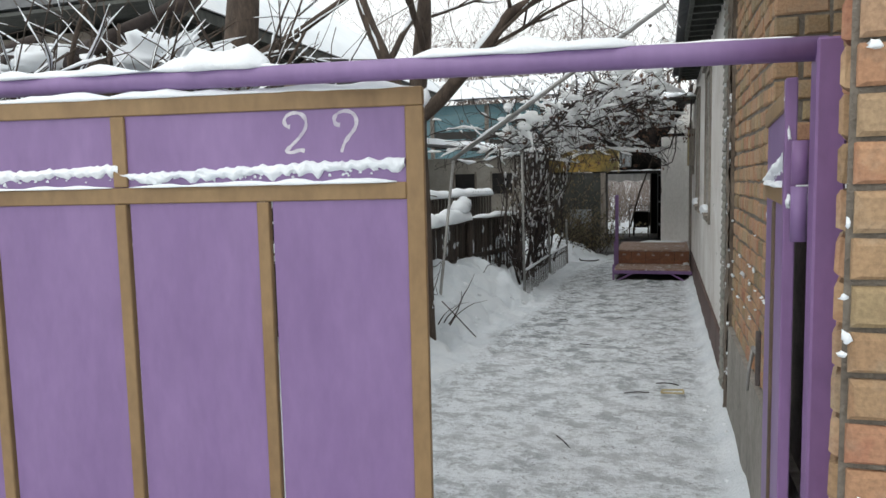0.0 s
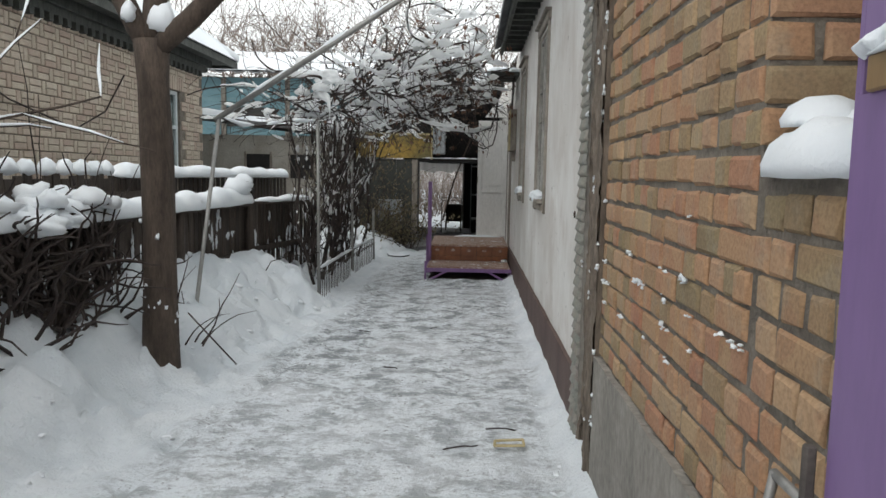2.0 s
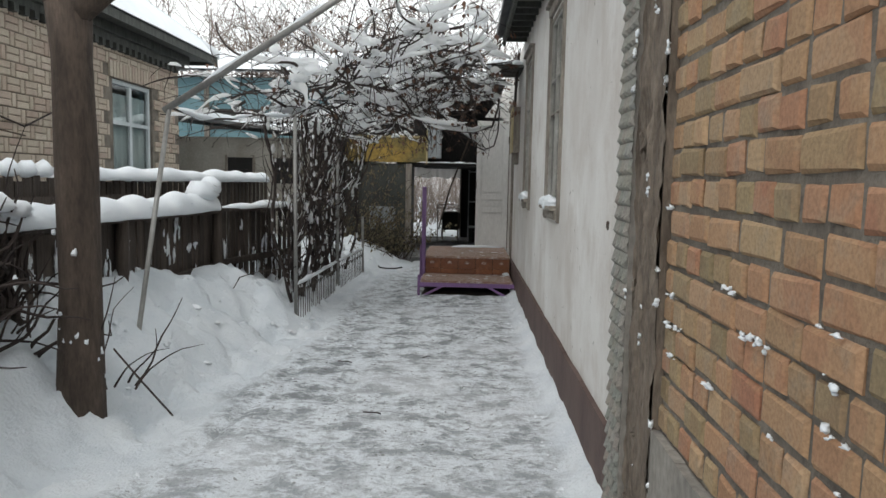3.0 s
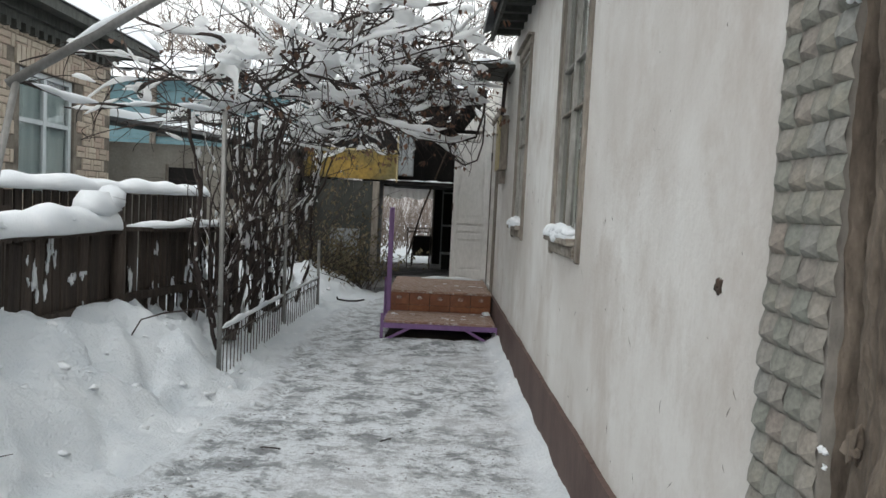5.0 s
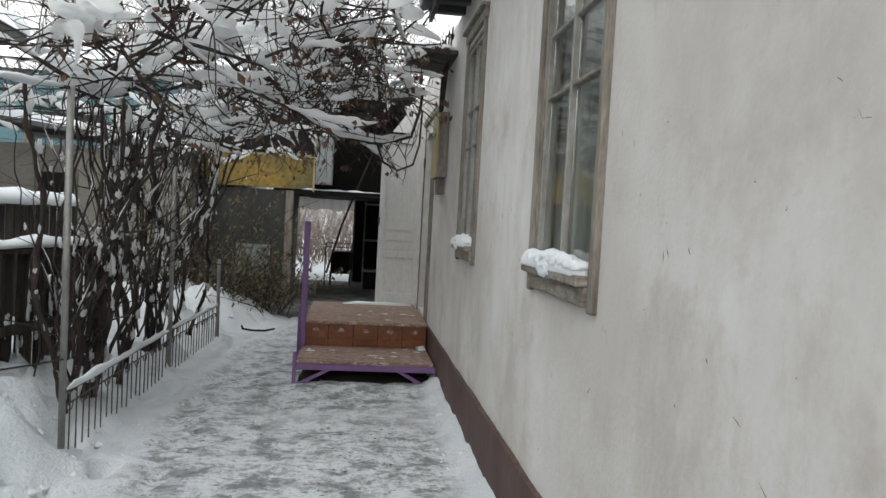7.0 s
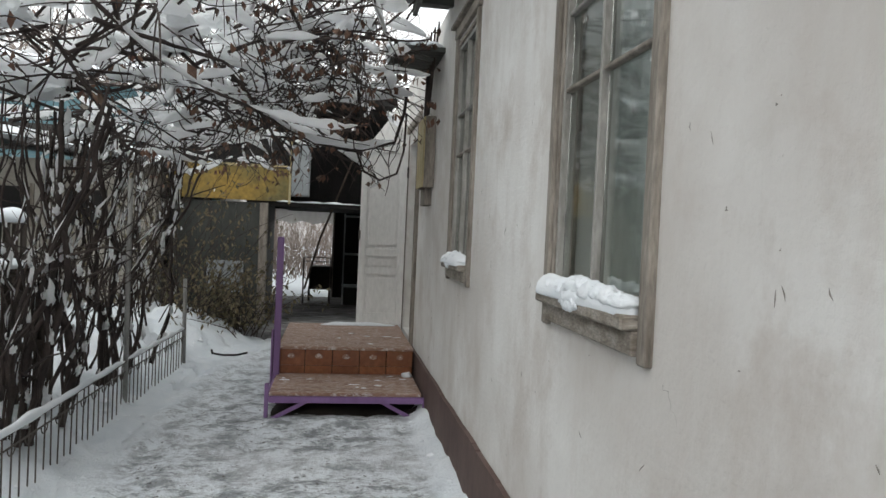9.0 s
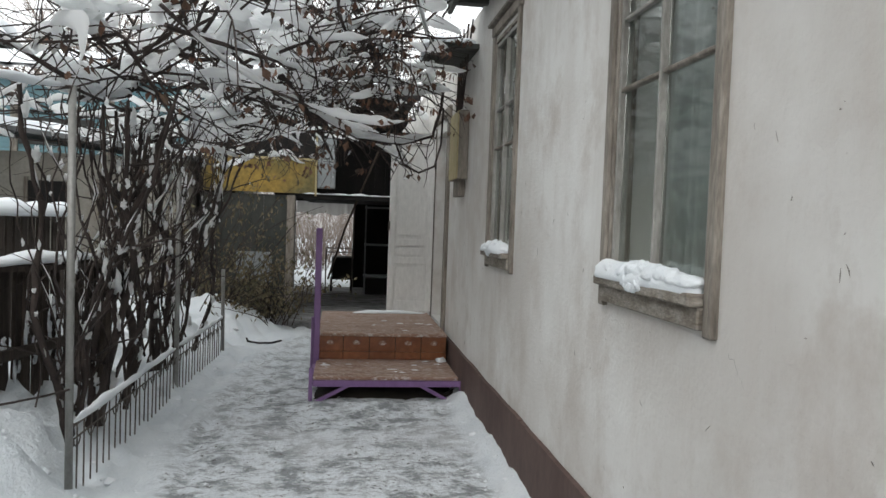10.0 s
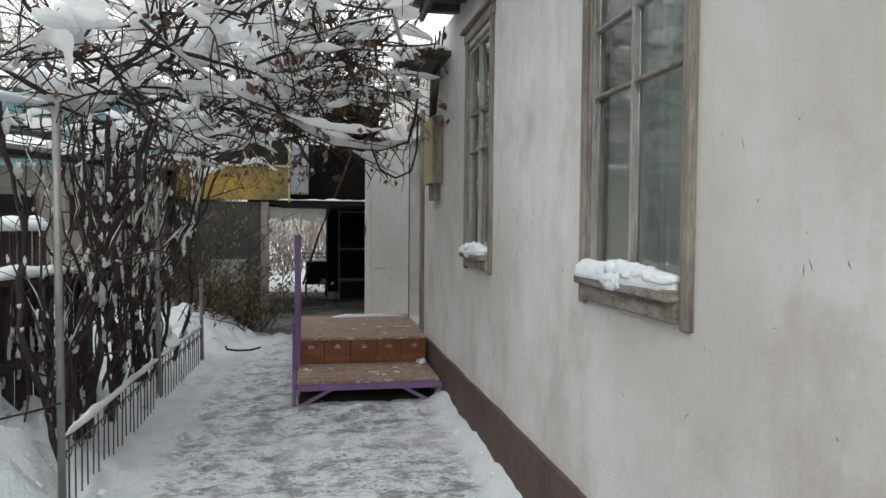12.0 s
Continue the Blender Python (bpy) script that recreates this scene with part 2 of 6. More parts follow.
TILE_RED = two_tone("brown_glazed_tile", (0.20, 0.060, 0.022), (0.30, 0.115, 0.045), (1, 1, 1), 6, 22, 0.35, dark=0.6, bstr=0.2, vary=0.3)
TURQUOISE = two_tone("turquoise_boards", (0.14, 0.27, 0.31), (0.22, 0.36, 0.40), (0.6, 1, 3), 2, 20, 0.8, dark=0.7)
SLATE = two_tone("grey_slate_roof", (0.11, 0.115, 0.12), (0.19, 0.195, 0.20), (1, 1, 1), 3, 30, 0.9)
EAVE = two_tone("dark_eave_boards", (0.045, 0.048, 0.044), (0.095, 0.10, 0.09), (1, 4, 1), 4, 30, 0.85, dark=0.6)
SHED_WALL = two_tone("grey_shed_plaster", (0.27, 0.25, 0.22), (0.38, 0.36, 0.32), (1, 1, 1), 2, 25, 0.95)
GLASS = glass_material()
CURTAIN = two_tone("pale_net_curtain", (0.40, 0.42, 0.40), (0.55, 0.57, 0.55), (1, 6, 0.3), 3, 30, 0.95)
WINDOW_PAINT = two_tone("grey_sash_paint", (0.23, 0.22, 0.20), (0.40, 0.39, 0.365), (2, 2, 0.6), 6, 40, 0.7, dark=0.6)
PALE_SASH = two_tone("pale_blue_sash_paint", (0.50, 0.56, 0.58), (0.62, 0.66, 0.67), (2, 2, 0.6), 4, 40, 0.6)
# Dark colour stands in for the shade of unlit rooms.
ROOM_SHADE = two_tone("room_shade_plaster", (0.05, 0.05, 0.048), (0.08, 0.08, 0.075), (1, 1, 1), 2, 20, 0.95)
CLOTH = thin_snow_material("grey_cloth", (0.55, 0.53, 0.51), 0.5)
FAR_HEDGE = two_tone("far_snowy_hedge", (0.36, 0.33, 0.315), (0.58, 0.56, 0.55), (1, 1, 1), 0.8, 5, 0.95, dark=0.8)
HOLE = two_tone("dark_hole_rubble", (0.03, 0.022, 0.017), (0.09, 0.06, 0.045), (1, 1, 1), 20, 60, 0.95)
WASTE = two_tone("yellowish_plastic", (0.42, 0.34, 0.17), (0.52, 0.44, 0.25), (1, 1, 1), 8, 40, 0.6)


# ---- building helpers ----
class Soup:
    """Vertices and faces of one mesh."""
    def __init__(self):
        self.v, self.f = [], []

    def box(self, x0, x1, y0, y1, z0, z1):
        n = len(self.v)
        self.v += [(x, y, z) for x in (x0, x1) for y in (y0, y1) for z in (z0, z1)]
        self.f += [tuple(n + i for i in q) for q in ((0, 1, 3, 2), (4, 6, 7, 5), (0, 4, 5, 1), (2, 3, 7, 6), (0, 2, 6, 4), (1, 5, 7, 3))]
        return self

    def beam(self, a, b, w, h, up=(0, 0, 1)):
        a, b = Vector(a), Vector(b)
        d = (b - a).normalized()
        s = d.cross(Vector(up)).normalized() * (w / 2)
        u = s.cross(d).normalized() * (h / 2)
        n = len(self.v)
        for p in (a, b):
            self.v += [tuple(p + s * i + u * j) for i, j in ((-1, -1), (1, -1), (1, 1), (-1, 1))]
        self.f += [tuple(n + i for i in q) for q in ((0, 1, 2, 3), (7, 6, 5, 4), (0, 4, 5, 1), (1, 5, 6, 2), (2, 6, 7, 3), (3, 7, 4, 0))]
        return self

    def tube(self, pts, radii, sides=5, knobby=0.0):
        pts = [Vector(p) for p in pts]
        if isinstance(radii, (int, float)):
            radii = [radii] * len(pts)
        n0 = len(self.v)
        prev = Vector((0.31, 0.2, 0.93))
        for i, p in enumerate(pts):
            d = (pts[min(i + 1, len(pts) - 1)] - pts[max(i - 1, 0)]).normalized()
            s = d.cross(prev)
            if s.length < 1e-3:
                s = d.cross(Vector((1, 0.1, 0)))
            s.normalize()
            u = s.cross(d)
            prev = u
            for k in range(sides):
                a = 2 * math.pi * k / sides
                r = radii[i] * (1 + knobby * noise.noise(p * 7 + Vector((math.cos(a), math.sin(a), 0))))
                self.v.append(tuple(p + (s * math.cos(a) + u * math.sin(a)) * r))
        for i in range(len(pts) - 1):
            for k in range(sides):
                a, b = n0 + i * sides + k, n0 + i * sides + (k + 1) % sides
                self.f.append((a, b, b + sides, a + sides))
        self.f.append(tuple(n0 + k for k in reversed(range(sides))))
        self.f.append(tuple(n0 + (len(pts) - 1) * sides + k for k in range(sides)))
        return self

    def snow(self, pts, w, h, seed=0.0, lumps=0.45, freq=5.0, sides=8):
        """A lumpy ridge of snow lying along the points; w is its half width, h its height."""
        pts = [Vector(p) for p in pts]
        n0 = len(self.v)
        m = len(pts)
        for i, p in enumerate(pts):
            d = pts[min(i + 1, m - 1)] - pts[max(i - 1, 0)]
            s = Vector((d.y, -d.x, 0))
            s = s.normalized() if s.length > 1e-4 else Vector((1, 0, 0))
            e = min(1.0, 0.25 + 0.75 * min(i, m - 1 - i) / max(1, min(3, m / 3)))
            k = 1 + lumps * 1.6 * noise.noise(p * freq + Vector((seed, 0, seed)))
            q = 1 + lumps * noise.noise(p * freq * 0.8 + Vector((0, seed + 9, 0)))
            for j in range(sides):
                a = math.pi * (-0.12 + 1.24 * j / (sides - 1))
                self.v.append(tuple(p + s * math.cos(a) * w * e * q + Vector((0, 0, math.sin(a) * h * e * k * (1.0 if math.sin(a) > 0 else 0.35)))))
        for i in range(m - 1):
            for j in range(sides):
                a, b = n0 + i * sides + j, n0 + i * sides + (j + 1) % sides
                self.f.append((a, a + sides, b + sides, b))
        self.f.append(tuple(n0 + j for j in range(sides)))
        self.f.append(tuple(n0 + (m - 1) * sides + j for j in reversed(range(sides))))
        return self

    def drift(self, pts, r, seed=0.0, lumps=0.4, freq=9.0, sides=8):
        """Rounded snow clinging along a cane; thin where the cane is steep, tapered at both ends."""
        pts = [Vector(p) for p in pts]
        m = len(pts) - 1
        mid, rad = [], []
        for i, p in enumerate(pts):
            d = (pts[min(i + 1, m)] - pts[max(i - 1, 0)]).normalized()
            flat = max(0.10, math.sqrt(max(0.0, 1 - d.z * d.z)) ** 3)
            end = math.sqrt(max(0.02, math.sin(math.pi * (i + .15) / (m + .3))))
            q = r * flat * end * (1 + lumps * 1.5 * noise.noise(p * freq + Vector((seed, seed, 0))))
            mid.append(p + Vector((0, 0, q * .55)))
            rad.append(max(.002, q))
        return self.tube(mid, rad, sides + 1, .22)

    def blob(self, c, rx, ry, rz, seed=0.0, rough=0.35, rings=6, segs=9):
        c = Vector(c)
        n0 = len(self.v)
        for i in range(rings + 1):
            th = math.pi * i / rings
            for k in range(segs):
                ph = 2 * math.pi * k / segs
                d = Vector((math.sin(th) * math.cos(ph), math.sin(th) * math.sin(ph), math.cos(th)))
                g = 1 + rough * noise.noise(d * 1.7 + c * 3 + Vector((seed, seed, 0)))
                zz = d.z * rz if d.z > 0 else d.z * rz * 0.55
                self.v.append((c.x + d.x * rx * g, c.y + d.y * ry * g, c.z + zz * g))
        for i in range(rings):
            for k in range(segs):
                a, b = n0 + i * segs + k, n0 + i * segs + (k + 1) % segs
                self.f.append((a, a + segs, b + segs, b))
        return self

    def quad(self, c, d, u, l, w):
        """A small pointed leaf: length along d, width along u, folded a little."""
        c, d, u = Vector(c), Vector(d), Vector(u)
        n = len(self.v)
        nn = d.cross(u) * 0.25
        self.v += [tuple(c), tuple(c + d * l * .5 + u * w / 2 + nn * w), tuple(c + d * l), tuple(c + d * l * .5 - u * w / 2 + nn * w)]
        self.f += [(n, n + 1, n + 2), (n, n + 2, n + 3)]
        return self

    def mesh(self, name, smooth=False):
        me = bpy.data.meshes.new(name)
        me.from_pydata(self.v, [], self.f)
        me.update()
        if smooth:
            me.polygons.foreach_set("use_smooth", [True] * len(me.polygons))
        return me


def put_mesh(name, soup, material, parent=None, label="", smooth=False, bevel=0.0):
    me = soup.mesh(name, smooth)
    if bevel:
        bm = bmesh.new()
        bm.from_mesh(me)
        bmesh.ops.recalc_face_normals(bm, faces=bm.faces)
        bmesh.ops.bevel(bm, geom=bm.edges[:], offset=bevel, segments=1, affect='EDGES', clamp_overlap=True)
        bm.to_mesh(me)
        bm.free()
    me.materials.append(material)
    ob = new(name, me)
    if parent:
        ob.parent = parent
        ob.matrix_parent_inverse = parent.matrix_basis.inverted()
    if label:
        tagged(ob, label)
    return ob


def thing(name, at, label, category, group="", kind=""):
    ob = new(name)
    ob.matrix_basis = Matrix.Translation(at)
    ob.empty_display_size = 0.1
    return tagged(ob, label, category, group, kind)


def single(name, soup, material, label, category, group="", kind="", smooth=False, bevel=0.0):
    return tagged(put_mesh(name, soup, material, None, "", smooth, bevel), label, category, group, kind)


def snow_sheet(a, b, c, d, thick, n=50, m=20):
    """A blanket of snow over a roof plane: a-b is the eave, c-d the ridge; rounded at its rims."""
    s = Soup()
    a, b, c, d = Vector(a), Vector(b), Vector(c), Vector(d)
    for j in range(m + 1):
        for i in range(n + 1):
            u, v = i / n, j / m
            p = a.lerp(b, u).lerp(c.lerp(d, u), v)
            rim = min(1.0, min(u, 1 - u) * n / 2.5) * min(1.0, v * m / 2.0)
            t = thick * (1 + .35 * noise.noise(p * 1.3) + .15 * noise.noise(p * 4)) * math.sqrt(max(0.0, rim))
            s.v.append((p.x, p.y, p.z + t + .004))
    for j in range(m):
        for i in range(n):
            k = j * (n + 1) + i
            s.f.append((k, k + 1, k + n + 2, k + n + 1))
    return s


def lerp(a, b, t):
    return a + (b - a) * t


def smooth(a, b, x):
    t = max(0.0, min(1.0, (x - a) / (b - a)))
    return t * t * (3 - 2 * t)


def along(a, b, n):
    a, b = Vector(a), Vector(b)
    return [a.lerp(b, i / (n - 1)) for i in range(n)]


def wander(start, direction, length, steps, wobble, droop=0.0, seed=0):
    p, d = Vector(start), Vector(direction).normalized()
    pts = [p.copy()]
    rnd = random.Random(seed)
    for i in range(steps):
        d = (d + Vector((rnd.gauss(0, wobble), rnd.gauss(0, wobble), rnd.gauss(0, wobble) - droop))).normalized()
        p = p + d * (length / steps)
        pts.append(p.copy())
    return pts


def table_value(tab, y):
    for (y0, v0), (y1, v1) in zip(tab, tab[1:]):
        if y <= y1:
            return lerp(v0, v1, max(0.0, min(1.0, (y - y0) / (y1 - y0))))
    return tab[-1][1]


# ---- plan ----
WALL = 0.45          # face of the whitewashed house wall
BANK = [(0, -2.4), (5.6, -2.2), (8, -2.08), (9.6, -1.95), (10.4, -1.80), (11.5, -1.90), (14.5, -1.85), (15.2, -1.75), (16.2, -1.35), (17.2, -1.45), (18, -1.5)]
BED = [(0, 0.50), (5, 0.56), (6.6, 0.60), (7.6, 0.74), (8.5, 0.80), (9.6, 0.66), (10.5, 0.60), (11.0, 0.42), (12, 0.32), (14, 0.28), (15.3, 0.5), (16.4, 0.42), (18, 0.2)]


def footprints():
    rnd = random.Random(14)
    out = collections.defaultdict(list)
    for k in range(150):
        y = rnd.uniform(3.0, 15.5)
        x = table_value(BANK, y) + rnd.choice((rnd.gauss(-.02, .14), rnd.gauss(-.40, .22), rnd.gauss(-.75, .25)))
        a = rnd.gauss(.2, .5)
        pit = (x, y, math.cos(a), math.sin(a), rnd.uniform(.05, .085), rnd.uniform(.11, .17), rnd.uniform(.035, .085))
        for c in range(int(y * 2) - 1, int(y * 2) + 2):
            out[c].append(pit)
    return out


PITS = footprints()


def trodden(x, y):
    """Hollows left by boots, each with a low pushed-up rim."""
    z = 0.0
    for px, py, c, d, w, l, deep in PITS.get(int(math.floor(y * 2)), ()):
        u, v = ((x - px) * c + (y - py) * d) / w, ((y - py) * c - (x - px) * d) / l
        q = u * u + v * v
        if q < 4:
            z -= deep * math.exp(-q * q) - .30 * deep * math.exp(-((math.sqrt(q) - 1.35) / .3) ** 2)
    return z


def ground_height(x, y):
    p = Vector((x, y, 0))
    z = 0.014 * noise.noise(p * 2.7) + 0.018 * noise.noise(p * 6.3) + 0.013 * noise.noise(p * 13)
    edge = table_value(BANK, y)
    inside = smooth(1.2, 2.6, y) * (1 - smooth(17.2, 18.2, y))
    bank = smooth(0.0, 1.0, (edge - x + 0.16 * noise.noise(p * 2.2)) / 1.0)
    lump = 1 + 0.25 * noise.noise(p * 1.1)
    z += bank * inside * table_value(BED, y) * lump
    z += trodden(x, y) * inside
    if x < edge:
        z += inside * (0.12 * noise.noise(p * 1.9) + 0.10 * noise.noise(p * 3.9) + 0.06 * noise.noise(p * 7.5) + 0.03 * noise.noise(p * 13)) * smooth(-.05, .3, edge - x)
    rut = x - edge - 0.05 * math.sin(y * .9) - 0.02 * noise.noise(p * 1.5)
    z -= inside * 0.045 * sum(math.exp(-((rut - k) / .045) ** 2) for k in (.10, .34)) * (0.6 + 0.8 * noise.noise(p * 2.0 + Vector((0, 0, 5))))
    if x < edge:
        z += inside * 0.10 * (abs(noise.noise(p * 2.3 + Vector((4, 0, 0)))) - .2) * smooth(-.05, .35, edge - x)
    z += 0.10 * inside * smooth(0.28, 0.45, x + 0.05 * noise.noise(p * 4)) * (1 if y < 13 else 0)      # ridge under the wall
    z += 0.035 * math.exp(-((y - 12.55) / 0.14) ** 2) * smooth(-1.0, -.8, x) * (1 + noise.noise(p * 5))  # swept against the steps
    z += 0.16 * (1 - smooth(0.6, 2.4, y))
    if y > 21:
        z += 0.10 * smooth(21.5, 23, y) + 0.1 * noise.noise(p * 0.6)
    if x < -3.3:
        z = lerp(z, 0.35 + 0.15 * noise.noise(p * 0.9), smooth(3.3, 4.2, -x))
    return z


def ground_tread(x, y):
    p = Vector((x, y, 0))
    edge = table_value(BANK, y) + 0.06 + 0.16 * noise.noise(p * 2.3)
    t = smooth(0.0, 0.3, x - edge) * (1 - smooth(0.18, 0.36, x + 0.10 * noise.noise(p * 5)))
    t *= lerp(0.68, 1.0, smooth(5.5, 8.5, y)) * lerp(1.0, 0.74, smooth(13, 15, y))
    return t * (1 - smooth(21.8, 22.6, y))


def axis_values(fine0, fine1, step, far):
    mid = list(np.arange(fine0, fine1 + step / 2, step))
    out, d, a, b = [], step, fine0, fine1
    left, right = [], []
    while a > -far or b < far:
        d *= 1.35
        a, b = a - d, b + d
        left.append(a)
        right.append(b)
    return left[::-1] + mid + right


def build_ground():
    xs, ys = axis_values(-4.2, 1.0, 0.05, 600), axis_values(1.0, 18.0, 0.055, 600)
    vs, tread = [], []
    for y in ys:
        for x in xs:
            vs.append((x, y, ground_height(x, y)))
            tread.append(ground_tread(x, y))
    nx = len(xs)
    fs = [(j * nx + i, j * nx + i + 1, (j + 1) * nx + i + 1, (j + 1) * nx + i) for j in range(len(ys) - 1) for i in range(nx - 1)]
    me = bpy.data.meshes.new("ground")
    me.from_pydata(vs, [], fs)
    me.attributes.new("tread", 'FLOAT', 'POINT').data.foreach_set("value", tread)
    me.polygons.foreach_set("use_smooth", [True] * len(fs))
    me.materials.append(GROUND)
    tagged(new("ground", me), "snow-covered yard with a trodden icy path", "ground", kind="structure")


build_ground()


def build_clods():
    rnd = random.Random(21)
    s = Soup()
    for k in range(520):
        y = rnd.uniform(4.0, 16.0)
        e = table_value(BANK, y)
        x = e + rnd.choice((rnd.gauss(-.05, .25), rnd.gauss(-.5, .35))) if rnd.random() < .8 else rnd.uniform(.22, .40)
        if y > 12.6 and x > -1.2:
            continue
        r = rnd.choice((.007, .008, .010, .012, .016, .022, .032)) * (1 if x < .1 else .7)
        s.blob((x, y, ground_height(x, y) - r * .40), r * rnd.uniform(.8, 1.5), r * rnd.uniform(.8, 1.5), r * rnd.uniform(.5, .9), k, 1.0, 5, 7)
    single("snow_clods", s, SNOW, "loose clods of snow along the path edges", "snow", kind="stuff", smooth=True)


build_clods()


# ---- the whitewashed house ----
W1, W2 = (8.62, 9.44), (11.17, 11.89)      # window openings along the wall
WZ0, WZ1 = 1.38, 2.93
DOOR_Y = (14.25, 15.2)
TOP = 3.36


def build_house():
    s = Soup()
    t = 0.38
    x0, x1 = WALL, WALL + t
    cuts = [6.40, W1[0], W1[1], W2[0], W2[1], DOOR_Y[0], DOOR_Y[1], 24.0]
    for a, b in ((cuts[0], cuts[1]), (cuts[2], cuts[3]), (cuts[4], cuts[5]), (cuts[6], cuts[7])):
        s.box(x0, x1, a, b, 0.0, TOP)
    for a, b in (W1, W2):
        s.box(x0, x1, a, b, 0.0, WZ0)
        s.box(x0, x1, a, b, WZ1, TOP)
    s.box(x0, x1, *DOOR_Y, 2.58, TOP)
    s.box(x0, x1, *DOOR_Y, 0.0, 0.44)
    single("wall_house", s, PLASTER, "old whitewashed house wall with stains and cracks", "wall", kind="structure")
    # the rooms' dimness is put into the colour of these inner surfaces
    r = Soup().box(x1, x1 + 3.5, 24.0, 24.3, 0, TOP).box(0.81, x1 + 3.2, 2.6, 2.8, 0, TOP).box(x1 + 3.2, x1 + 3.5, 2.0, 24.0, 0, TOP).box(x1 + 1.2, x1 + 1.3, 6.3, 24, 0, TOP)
    single("wall_rear", r, ROOM_SHADE, "plain inner and rear house walls, room shade in their colour", "wall", kind="structure")
    single("ceiling", Soup().box(x1, x1 + 3.2, 3.9, 24.0, TOP - 0.12, TOP - 0.02), ROOM_SHADE, "plain ceiling inside the house, room shade in its colour", "ceiling", kind="structure")
    single("floor", Soup().box(x1, x1 + 1.2, 6.3, 24.0, 0.3, 0.42), ROOM_SHADE, "floor inside the house, room shade in its colour", "floor", kind="structure")
    p = Soup()
    ys = [6.38 + i * 0.12 for i in range(int((14.2 - 6.38) / 0.12))]
    for a, b in zip(ys, ys[1:]):                                # worn upper edge
        p.box(WALL - 0.028, WALL, a, b, -0.1, 0.405 + 0.012 * noise.noise(Vector((a * 2, 0, 0))))
    single("plinth_house", p, PLINTH, "reddish brown painted plinth, chipped along the top", "plinth", kind="structure")
    # eaves
    e = Soup()
    e.box(0.20, WALL + 0.4, 2.6, 12.55, TOP + 0.005, TOP + 0.03)
    for i in range(34):
        y = 2.7 + i * 0.29
        e.box(0.205, WALL, y, y + 0.06, TOP - 0.05, TOP + 0.005)
    e.box(0.165, 0.20, 2.6, 12.6, TOP - 0.055, TOP + 0.10)
    single("eaves", e, EAVE, "dark weathered eaves boards under the roof edge", "eaves", kind="structure")
    rf = Soup()
    n = len(rf.v)
    for y in (2.5, 12.65):
        rf.v += [(0.08, y, TOP + 0.03), (4.4, y, TOP + 1.9), (4.4, y, TOP + 2.0), (0.08, y, TOP + 0.11)]
    rf.f += [(0, 1, 5, 4), (1, 2, 6, 5), (2, 3, 7, 6), (3, 0, 4, 7), (0, 3, 2, 1), (4, 5, 6, 7)]
    single("roof_house", rf, SLATE, "grey slate roof of the whitewashed house", "roof", kind="structure")
    sn = snow_sheet((0.10, 2.5, TOP + .10), (0.10, 12.65, TOP + .10), (4.4, 2.5, TOP + 2.0), (4.4, 12.65, TOP + 2.0), 0.17, 70, 26)
    single("roof_snow", sn, SNOW, "thick snow lying on the house roof", "snow", kind="stuff", smooth=True)


build_house()


